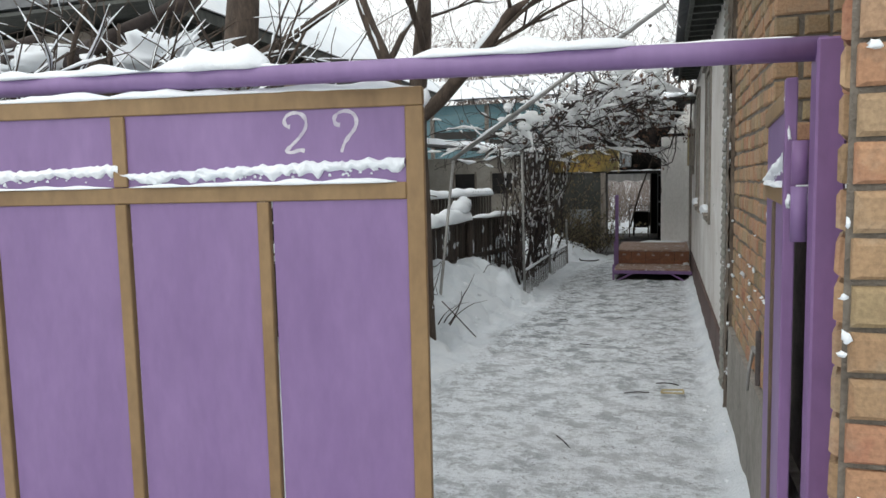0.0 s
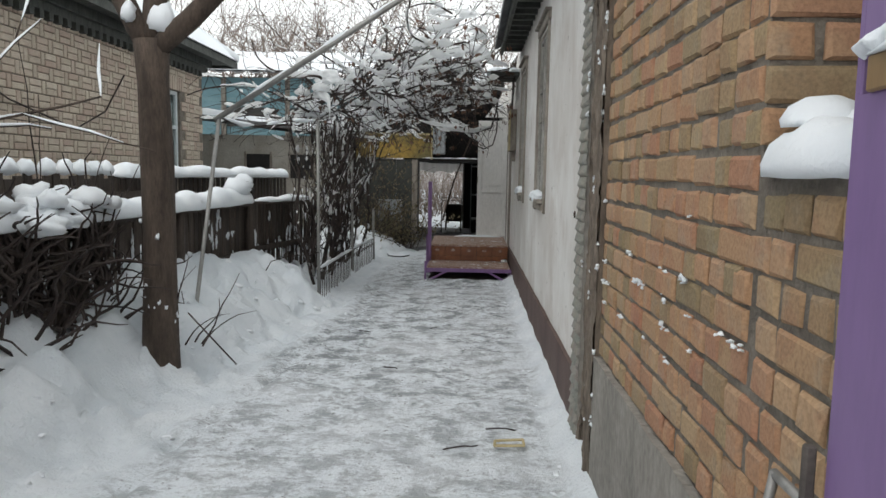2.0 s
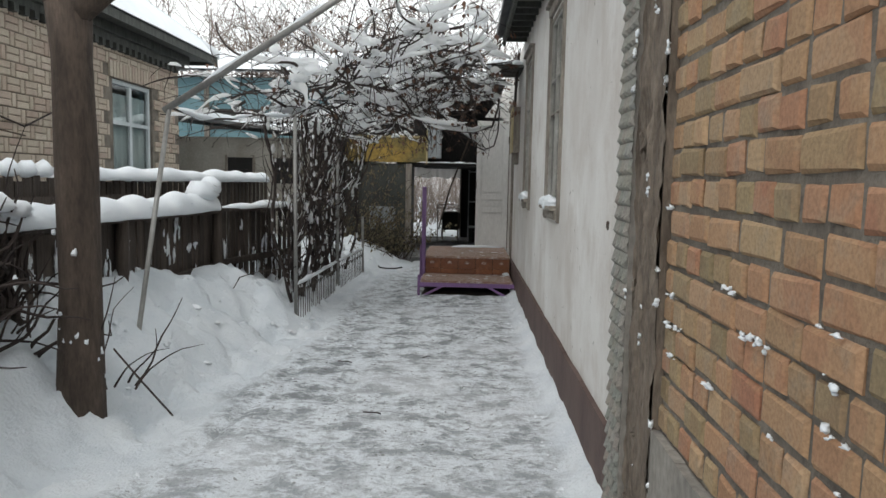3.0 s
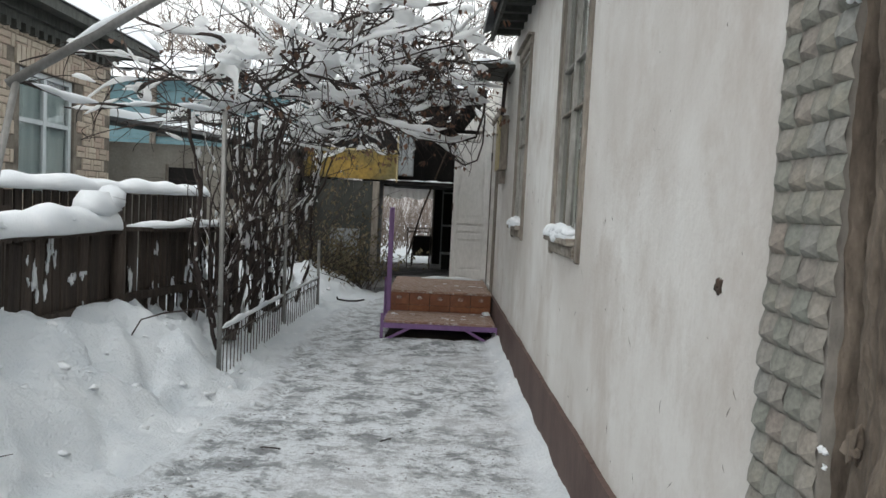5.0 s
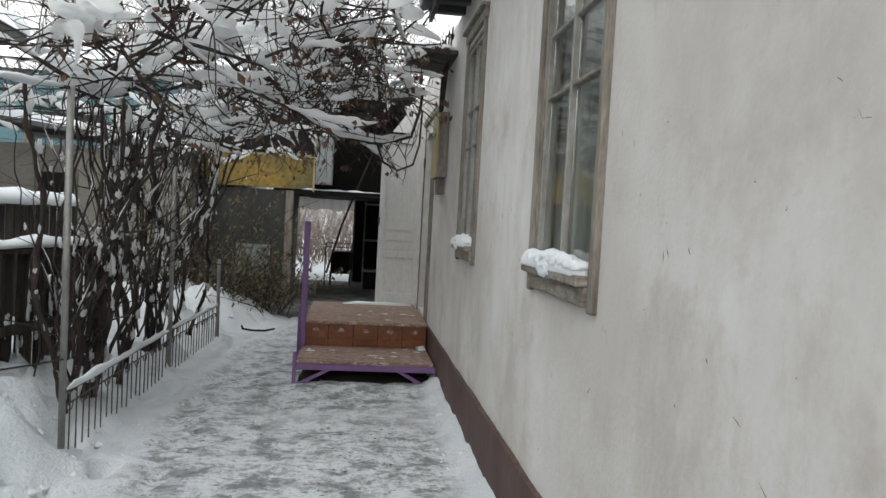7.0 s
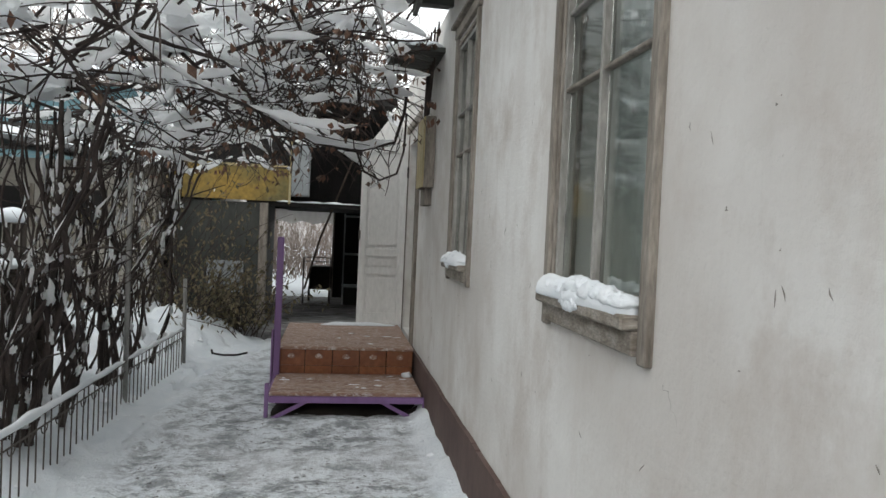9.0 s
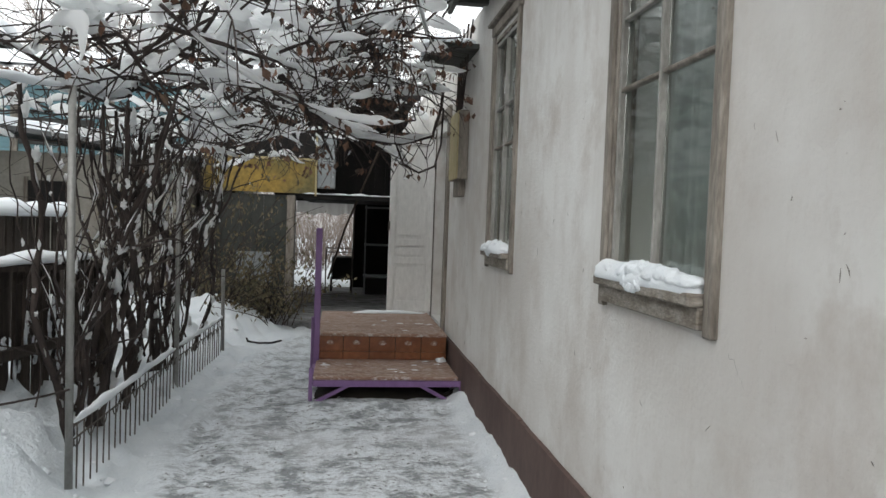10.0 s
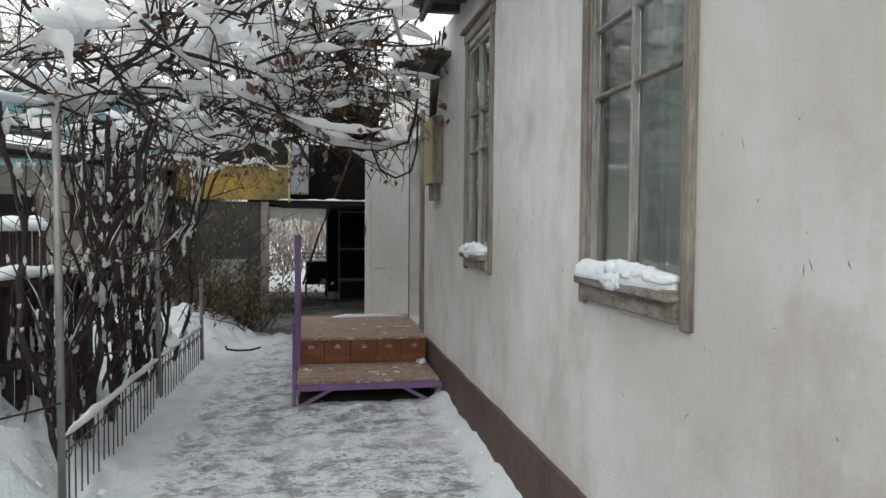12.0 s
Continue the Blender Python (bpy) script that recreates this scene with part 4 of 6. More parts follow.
    for z in (2.2, 2.45, 2.6):
        put_mesh("rivet", Soup().blob((-0.83, y - .115, z), .008, .006, .01, z, .1), WHITE_PAINT, b)
    c = Soup()
    n = 30
    for i in range(n + 1):
        x = lerp(-1.66, -0.42, i / n)
        yy = 22.44 + 0.03 * math.sin(i * 1.3)
        c.v += [(x, yy, 1.93), (x, yy, 1.66 + 0.03 * math.sin(i * .55) + .02 * noise.noise(Vector((i * .3, 0, 0))))]
    c.f += [(2 * i, 2 * i + 2, 2 * i + 3, 2 * i + 1) for i in range(n)]
    single("cloth_curtain", c, CLOTH, "greyish cloth hung across the top of the gateway", "cloth", smooth=True)
    k = thing("handcart", (-0.7, 21.3, 0.1), "dark metal handcart with a thin tube frame", "cart")
    put_mesh("tub", Soup().box(-0.86, -0.42, 21.0, 21.6, 0.35, 0.80), BLACK_AND_SHADE, k, bevel=0.03)
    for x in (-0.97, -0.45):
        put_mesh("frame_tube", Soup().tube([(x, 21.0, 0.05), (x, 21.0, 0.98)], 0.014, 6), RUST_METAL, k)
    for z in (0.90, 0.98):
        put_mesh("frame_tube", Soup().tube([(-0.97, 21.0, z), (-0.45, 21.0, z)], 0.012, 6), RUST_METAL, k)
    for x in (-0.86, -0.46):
        put_mesh("wheel", Soup().tube([(x - .02, 21.3, 0.24), (x + .02, 21.3, 0.24)], 0.15, 14), BLACK_AND_SHADE, k)
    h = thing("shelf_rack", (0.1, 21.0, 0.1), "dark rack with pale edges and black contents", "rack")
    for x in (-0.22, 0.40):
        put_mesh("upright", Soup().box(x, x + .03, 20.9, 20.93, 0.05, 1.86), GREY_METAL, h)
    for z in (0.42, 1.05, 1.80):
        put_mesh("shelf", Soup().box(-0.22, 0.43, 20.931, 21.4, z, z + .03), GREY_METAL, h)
    put_mesh("crate", Soup().box(-0.18, 0.38, 20.95, 21.4, 0.06, 0.40), BLACK_AND_SHADE, h, bevel=0.01)
    st = Soup().tube([(-0.9, 20.0, 0.45), (-0.62, 18.6, 1.4), (-0.12, 17.3, 2.7)], [.02, .018, .014], 6)
    single("leaning_branch", st, BARK, "long crooked stick leaning in the passage", "stick")
    fl = Soup()
    for i in range(11):
        a = 17.0 + i * .5
        fl.box(-1.66, .44, a, a + .488, -.05, .065 + .006 * (i % 3))
    single("floor_passage", fl, PASSAGE, "dark worn passage floor dusted with snow", "floor", kind="structure", bevel=.006)
    th = Soup()
    rt = random.Random(41)
    for k in range(900):
        x, y = rt.uniform(-4.5, 2.0), rt.uniform(27, 36)
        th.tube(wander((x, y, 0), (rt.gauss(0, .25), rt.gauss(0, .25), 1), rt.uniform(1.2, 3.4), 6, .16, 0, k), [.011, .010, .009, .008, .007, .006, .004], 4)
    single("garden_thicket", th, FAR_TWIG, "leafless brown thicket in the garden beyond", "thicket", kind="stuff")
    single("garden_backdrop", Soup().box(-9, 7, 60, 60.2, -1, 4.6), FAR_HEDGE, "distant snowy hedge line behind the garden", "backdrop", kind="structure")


build_shed()


# ---- gate ----
GA, GB = Vector((-0.742, 2.161, 0)), Vector((-2.645, 1.871, 0))
GU = (GB - GA).normalized()
GN = Vector((GU.y, -GU.x, 0))
if GN.y > 0:
    GN = -GN                         # towards the street


def leaf_box(a, u, n, u0, u1, n0, n1, z0, z1):
    s = Soup()
    i = 0
    for uu in (u0, u1):
        for nn in (n0, n1):
            for z in (z0, z1):
                p = a + u * uu + n * nn
                s.v.append((p.x, p.y, z))
    s.f += [(0, 1, 3, 2), (4, 6, 7, 5), (0, 4, 5, 1), (2, 3, 7, 6), (0, 2, 6, 4), (1, 5, 7, 3)]
    return s


def build_leaf(name, a, u, n, bays, bay, frame_w, label, crust, zm=1.775, z1=2.085):
    g = thing(name, (a.x, a.y, 0.12), label, "gate leaf", "leaves of the yard gate")
    L = bays * bay + frame_w
    z0 = 0.14
    fw = frame_w
    d = (-0.006, 0.022)
    put_mesh("top_rail", leaf_box(a, u, n, 0, L if crust == 1 else L - fw - .002, *d, z1 - fw, z1), OCHRE, g, "brown painted rail", bevel=0.003)
    put_mesh("bottom_rail", leaf_box(a, u, n, 0, L - .001, *d, z0, z0 + fw), OCHRE, g, bevel=0.003)
    if crust == 1:
        put_mesh("stile", leaf_box(a, u, n, 0, fw, d[0], d[1] + .002, z0 + fw + .001, z1 - fw - .001), OCHRE, g, bevel=0.003)
    else:
        put_mesh("stile", leaf_box(a, u, n, 0, .02, d[0], d[1] - .012, z0 + fw + .001, z1 - fw - .001), PURPLE, g, bevel=0.003)
    put_mesh("stile", leaf_box(a, u, n, L - fw, L, d[0], d[1] + .002, z0 + fw + .001, z1 + (.02 if crust == 2 else -fw - .001)), OCHRE if crust == 1 else DEEP_PURPLE, g, bevel=0.003)
    put_mesh("middle_rail", leaf_box(a, u, n, fw + .001, L - fw - .001, d[0], d[1] - .001, zm - .026, zm + .026), OCHRE, g, bevel=0.003)
    for i in range(1, bays):
        c = fw / 2 + i * bay
        full = i % 2 == 0
        put_mesh("bar", leaf_box(a, u, n, c - .014, c + .026, *d, z0 + fw + .001, zm - .028), OCHRE if crust == 1 else DULL_BROWN, g, bevel=0.003)
        if full:
            put_mesh("bar", leaf_box(a, u, n, c - .024, c + .024, *d, zm + .028, z1 - fw - .001), OCHRE, g, bevel=0.003)
    for i in range(bays):
        u0, u1 = ((fw if crust == 1 else .021) if i == 0 else fw / 2 + i * bay + .024), (L - fw if i == bays - 1 else fw / 2 + (i + 1) * bay - .024)
        put_mesh("panel", leaf_box(a, u, n, u0, u1, 0.0, 0.012, z0 + fw, zm - .026), PURPLE, g, "lilac sheet metal panel")
    edges = [fw if crust == 1 else .021] + [fw / 2 + i * bay for i in range(2, bays, 2)] + [L - fw]
    for e0, e1 in zip(edges, edges[1:]):
        put_mesh("panel", leaf_box(a, u, n, e0 + .002, e1 - .002, 0.0, 0.012, zm + .026, z1 - fw), PURPLE, g, "lilac sheet metal panel")
        if crust:
            s = Soup()
            rc = random.Random(crust * 31 + int(e0 * 100))
            rise = (.092, .060) if crust == 1 else (.05, .115)
            nx, nz = int((e1 - e0) / .006), 8
            base = len(s.v)
            for j in range(nz + 1):
                for i in range(nx + 1):
                    f, v = i / nx, j / nz
                    uu = lerp(e0 + .004, e1 - .004, f)
                    q = Vector((uu * 26, crust * 5.0, 0))
                    hi = zm + lerp(*rise, f) + .010 + .010 * noise.noise(q) + .006 * noise.noise(q * 2.7)
                    lo = hi - (.034 + .016 * noise.noise(q * .6 + Vector((0, 0, 3))) + .014 * noise.noise(q * 1.9 + Vector((0, 0, 8)))) * smooth(0, .10, 1 - f + .02)
                    p = a + u * uu + n * (.0115 + .015 * math.sin(math.pi * v) ** .6 * (1 + .5 * noise.noise(Vector((uu * 60, v * 3, 1)))))
                    s.v.append((p.x, p.y, lerp(lo, hi, v)))
            s.f += [(base + j * (nx + 1) + i, base + j * (nx + 1) + i + 1, base + (j + 1) * (nx + 1) + i + 1, base + (j + 1) * (nx + 1) + i) for j in range(nz) for i in range(nx)]
            for i in range(int((e1 - e0) / .016)):
                f = rc.random()
                r = rc.uniform(.002, .005)
                p = a + u * lerp(e0 + .02, e1 - .02, f) + n * .013
                s.blob((p.x, p.y, zm + lerp(*rise, f) - .022 + rc.gauss(0, .010)), r * 1.3, r, r * rc.uniform(.8, 1.8), i, .8, 5, 7)
            tagged(put_mesh("snow_crust", s, SNOW, None, "", True), "crust of snow stuck on the gate panel", "snow")
            lo = Soup().snow([(a + u * lerp(e0 + .03, e1 - .03, i / 30) + n * 0.02).to_tuple()[:2] + (zm + .026,) for i in range(31)], 0.014, 0.012, 3, .8, 12, 6)
            tagged(put_mesh("ledge_snow", lo, SNOW, None, "", True), "thin line of snow on the gate rail", "snow")
    return g


LEFT_LEAF = build_leaf("gate_leaf", GA, GU, GN, 4, 0.484, 0.056, "closed lilac metal gate leaf with brown frame", 1)


def digit_ribbon(u0, zc, h, foot):
    """A brushed figure two: hook, bow, slanting stem and, on one, the stroke of the foot."""
    s = Soup()
    ctrl = [(-.16, .16), (-.27, .20), (-.30, .33), (-.20, .45), (0.0, .50), (.19, .42), (.26, .24), (.20, .05), (.04, -.14), (-.08, -.32), (-.14, -.5)]
    if foot:
        ctrl = ctrl[:-2] + [(-.14, -.30), (-.27, -.43), (-.14, -.47), (.06, -.42), (.20, -.44)]
    pts = []
    for i in range(len(ctrl) - 1):
        p0, p1, p2, p3 = (ctrl[max(i - 1, 0)], ctrl[i], ctrl[i + 1], ctrl[min(i + 2, len(ctrl) - 1)])
        for k in range(4):
            t = k / 4
            pts.append(tuple(0.5 * (2 * b + (c - a) * t + (2 * a - 5 * b + 4 * c - d) * t * t + (3 * b - a - 3 * c + d) * t ** 3) for a, b, c, d in zip(p0, p1, p2, p3)))
    pts.append(ctrl[-1])
    v3 = []
    for a, b in pts:
        q = GA + GU * (u0 - a * h) + GN * 0.0135
        v3.append((q.x, q.y, zc + b * h))
    for i, p in enumerate(v3):
        a, b = Vector(v3[max(i - 1, 0)]), Vector(v3[min(i + 1, len(v3) - 1)])
        d = (b - a).normalized()
        sdir = d.cross(GN).normalized()
        w = 0.0044 * (1.2 + 0.8 * noise.noise(Vector(p) * 70)) * (1.45 if i < 5 else 1.0)
        s.v += [tuple(Vector(p) + sdir * w), tuple(Vector(p) - sdir * w)]
    s.f += [(2 * i, 2 * i + 1, 2 * i + 3, 2 * i + 2) for i in range(len(v3) - 1)]
    put_mesh("house_number", s, WHITE_PAINT, LEFT_LEAF, "white hand-painted figure 2")


for u, foot in ((0.412, True), (0.252, False)):
    digit_ribbon(u - .012, 1.958, 0.125, foot)

RA, RB = Vector((0.357, 3.20, 0)), Vector((0.285, 2.20, 0))
RU = (RB - RA).normalized()
RN = Vector((-1, 0, 0)) - RU * RU.dot(Vector((-1, 0, 0)))
RN.normalize()
RIGHT_LEAF = build_leaf("gate_leaf", RA, RU, RN, 2, 0.466, 0.056, "open lilac metal gate leaf by the brick wall", 2, 1.735, 2.035)


def build_gate_frame():
    g = thing("gateway", (0.335, 2.1, 0), "purple metal gate posts with overhead pipe", "gateway")
    put_mesh("post", Soup().box(0.308, 0.378, 2.06, 2.14, -0.1, 2.13), DEEP_PURPLE, g, "purple square steel post", bevel=0.006)
    put_mesh("post", Soup().box(-2.80, -2.73, 1.85, 1.93, -0.1, 2.16), DEEP_PURPLE, g, "purple square steel post", bevel=0.006)
    put_mesh("crossbar", Soup().tube(along((-2.76, 1.998, 2.156), (0.335, 2.10, 2.108), 12), 0.031, 14), PURPLE, g, "lilac overhead pipe", smooth=True)
    put_mesh("hinge", Soup().tube([(0.292, 2.165, 1.77), (0.292, 2.165, 1.885)], 0.021, 10), DEEP_PURPLE, g, smooth=True)
    put_mesh("hinge", Soup().tube([(0.292, 2.165, 1.62), (0.292, 2.165, 1.765)], 0.021, 10), PURPLE, g, smooth=True)
    put_mesh("hinge", Soup().tube([(0.292, 2.165, 0.4), (0.292, 2.165, 0.62)], 0.021, 10), DEEP_PURPLE, g, smooth=True)
    s = Soup()
    s.snow(along((-2.6, 2.003, 2.18), (-1.15, 2.05, 2.158), 50), 0.03, 0.022, 1, .9, 8)
    s.snow(along((-0.74, 2.064, 2.152), (-0.12, 2.085, 2.143), 30), 0.034, 0.032, 2, .6, 8)
    s.snow(along((-1.5, 2.04, 2.165), (-1.2, 2.05, 2.16), 16), 0.05, 0.07, 3, .5, 8)
    s.snow(along((-0.1, 2.085, 2.142), (0.30, 2.10, 2.135), 24), 0.014, 0.006, 2, .9, 8)
    tagged(put_mesh("bar_snow", s, SNOW, None, "", True), "uneven snow lying on the overhead pipe", "snow")
    t = Soup().snow([(GA + GU * (0.02 + i * .04) + GN * .009).to_tuple()[:2] + (2.085,) for i in range(46)], 0.018, 0.018, 4, .7, 10)
    tagged(put_mesh("gate_top_snow", t, SNOW, None, "", True), "strip of snow on the gate top", "snow")
    h = put_mesh("handle", Soup().box(0.316, 0.336, 3.205, 3.222, 0.93, 1.16), RUST_METAL, RIGHT_LEAF, "worn lock plate with a lever", bevel=0.004)
    put_mesh("spindle", Soup().tube([(0.326, 3.222, 1.06), (0.32, 3.32, 1.065)], 0.010, 8), PIPE_METAL, h, smooth=True)
    put_mesh("lever", Soup().tube([(0.32, 3.315, 1.07), (0.306, 3.32, 0.98), (0.298, 3.31, 0.88)], [.010, .008, .006], 8), PIPE_METAL, h, smooth=True)
    s = Soup()
    for k, (y, z) in enumerate(((2.26, 2.0), (2.22, 1.90), (2.24, 1.94), (2.21, 1.72))):
        s.blob((0.272, y, z), .006, .011, .022, k, 1.2, 8, 10)
    tagged(put_mesh("stuck_snow", s, SNOW, None, "", True), "bits of snow stuck on the gate edge", "snow")


build_gate_frame()


# ---- left fence, tree, posts ----
FENCE = [(2.9, -3.1), (10.66, -2.96), (12.7, -2.55)]


def fence_x(y):
    return table_value(FENCE, y)


def build_fence():
    f = thing("wooden_fence", (-3.0, 8, 0), "rotten dark plank fence capped with snow", "fence")
    y = 4.6
    i = 0
    while y < 12.6:
        near = y < 7.6
        w = random.uniform(0.085, 0.135)
        x = fence_x(y)
        top = 1.17 + 0.05 * noise.noise(Vector((y * 2, 0, 0)))
        lean = random.uniform(-.03, .03)
        bot = (0.0 if not near else random.choice((0.0, 0.55, 0.75, 0.0))) if y < 10.6 else 0.0
        s = Soup()
        d = 0.022
        s.v += [(x - d / 2, y, bot), (x + d / 2, y, bot), (x + d / 2, y + w, bot + random.uniform(-.04, .1)), (x - d / 2, y + w, bot)]
        s.v += [(x - d / 2 + lean * .4, y + lean, top), (x + d / 2 + lean * .4, y + lean, top), (x + d / 2 + lean * .4, y + w + lean, top - .02), (x - d / 2 + lean * .4, y + w + lean, top)]
        s.f += [(0, 1, 2, 3), (7, 6, 5, 4), (0, 4, 5, 1), (1, 5, 6, 2), (2, 6, 7, 3), (3, 7, 4, 0)]
        put_mesh("plank", s, FENCE_WOOD, f)
        y += w + (random.uniform(0.03, 0.09) if near else random.uniform(0.002, 0.012) if y > 10.6 else random.choice((.005, .015, .03)))
        i += 1
    for y in (4.6, 6.7, 8.6, 10.62, 12.6):
        x = fence_x(y) + .06
        put_mesh("fence_post", Soup().tube([(x, y, 0), (x + .01, y + .01, 1.26)], [.06, .05], 8, .2), FENCE_WOOD, f, smooth=True)
    for (ya, yb) in ((4.5, 7.7), (7.7, 10.6), (10.62, 12.6)):
        put_mesh("top_rail", Soup().beam((fence_x(ya) + .03, ya, 1.20), (fence_x(yb) + .03, yb, 1.18 - .05 * (yb > 12)), 0.16, 0.035), FENCE_WOOD, f)
        put_mesh("low_rail", Soup().beam((fence_x(ya) + .04, ya, 0.62), (fence_x(yb) + .04, yb, 0.60), 0.05, 0.07), FENCE_WOOD, f)
    s = Soup()
    s.snow([(fence_x(4.5 + i * .04) + .03, 4.5 + i * .04, 1.215) for i in range(52)], 0.13, 0.16, 1, .28, 3.0, 13)
    s.snow([(fence_x(6.9 + i * .04) + .03, 6.9 + i * .04, 1.215) for i in range(94)], 0.13, 0.15, 2, .28, 3.0, 13)
    for k in range(16):
        y, r = random.uniform(4.6, 10.6), random.uniform(.03, .06)
        s.blob((fence_x(y) + random.uniform(.0, .14), y, 1.23 + random.uniform(0, .08)), r, r * 1.5, r * .8, k, .7, 8, 11)
    s.snow([(fence_x(10.75 + i * .1) + .03, 10.75 + i * .1, 1.20) for i in range(19)], 0.10, 0.06, 3, .5, 3, 9)
    s.blob((fence_x(10.4), 10.35, 1.36), .16, .25, .14, 4)
    s.blob((fence_x(10.4), 10.62, 1.42), .13, .15, .13, 5)
    single("fence_snow", s, SNOW, "thick rounded snow along the fence top", "snow", kind="stuff", smooth=True)
    p = Soup()
    for k in range(80):
        y = random.uniform(5.0, 12.4)
        z = 0.45 + .6 * random.random() ** 1.8
        w, h = random.uniform(.010, .03), random.uniform(.03, .11)
        for q in range(random.randint(1, 4)):
            p.blob((fence_x(y) + .020, y + random.gauss(0, .02), z + random.gauss(0, .05)), .009, w * random.uniform(.5, 1.2), h * random.uniform(.4, 1.1), k + q * 3.1, 1.5, 8, 10)
    single("plank_snow", p, SNOW, "patches of snow stuck on the planks", "snow", kind="stuff", smooth=True)


build_fence()


def build_back_fence():
    f = thing("picket_fence", (-4.1, 9, 0), "neighbour's grey picket fence under snow caps", "fence")
    s = Soup()
    y = 6.0
    k = 0
    while y < 14.6:
        x = -4.05 + .02 * math.sin(y * 3) + max(0, (y - 11)) * .15
        put_mesh("picket", Soup().box(x, x + .02, y, y + .11, 0.2, 1.50 + .03 * math.sin(k * 2.1)), FENCE_WOOD, f)
        if y < 9.5:
            if k % 2 == 0:
                s.blob((x + .01, y + .055, 1.56), .085, .085, .10, k, .3)
        y += .13
        k += 1
    put_mesh("rail", Soup().beam((-4.02, 6.0, 1.3), (-4.02, 11, 1.3), .05, .07), FENCE_WOOD, f)
    s.snow([(-4.04 + max(0, (9.6 + i * .04 - 11)) * .15, 9.6 + i * .04, 1.50) for i in range(125)], 0.13, 0.13, 7, .30, 2.8, 11)
    single("picket_snow", s, SNOW, "round caps of snow on the pickets", "snow", kind="stuff", smooth=True)


build_back_fence()


def grow(soup, snow, start, direction, length, r, depth, seed, wob=0.10, twig=0.004, snowy=0.5, up=0.0, sides=6):
    rnd = random.Random(seed)
    steps = max(4, int(length / 0.22)) if length < 3 else 12
    pts = wander(start, direction, length, steps, wob, -up, seed)
    rad = [lerp(r, max(twig, r * 0.55), i / steps) for i in range(steps + 1)]
    soup.tube(pts, rad, sides if r > 0.02 else 4, 0.15 if r > 0.05 else 0)
    if snow is not None and rnd.random() < snowy:
        a = rnd.randint(0, max(0, steps - 3))
        b = rnd.randint(a + 2, steps)
        seg = [p + Vector((0, 0, rad[i + a] * 0.7)) for i, p in enumerate(pts[a:b + 1])]
        snow.snow(seg, max(rad[a] * 0.9, 0.010), max(rad[a] * 0.9, 0.016), seed, .5, 5, 6)
    if depth > 0:
        for k in range(rnd.choice((2, 3, 3, 4))):
            i = rnd.randint(int(steps * 0.3), steps)
            d = (pts[min(i, steps)] - pts[max(i - 1, 0)]).normalized()
            side = Vector((rnd.gauss(0, 1), rnd.gauss(0, 1), rnd.gauss(0, .7))).normalized()
            nd = (d * rnd.uniform(.5, .9) + side * rnd.uniform(.5, .8) + Vector((0, 0, up * 2))).normalized()
            grow(soup, snow, pts[i], nd, length * rnd.uniform(.5, .78), rad[i] * rnd.uniform(.5, .75), depth - 1, seed * 7 + k + 1, wob * 1.15, twig, snowy, up, sides)


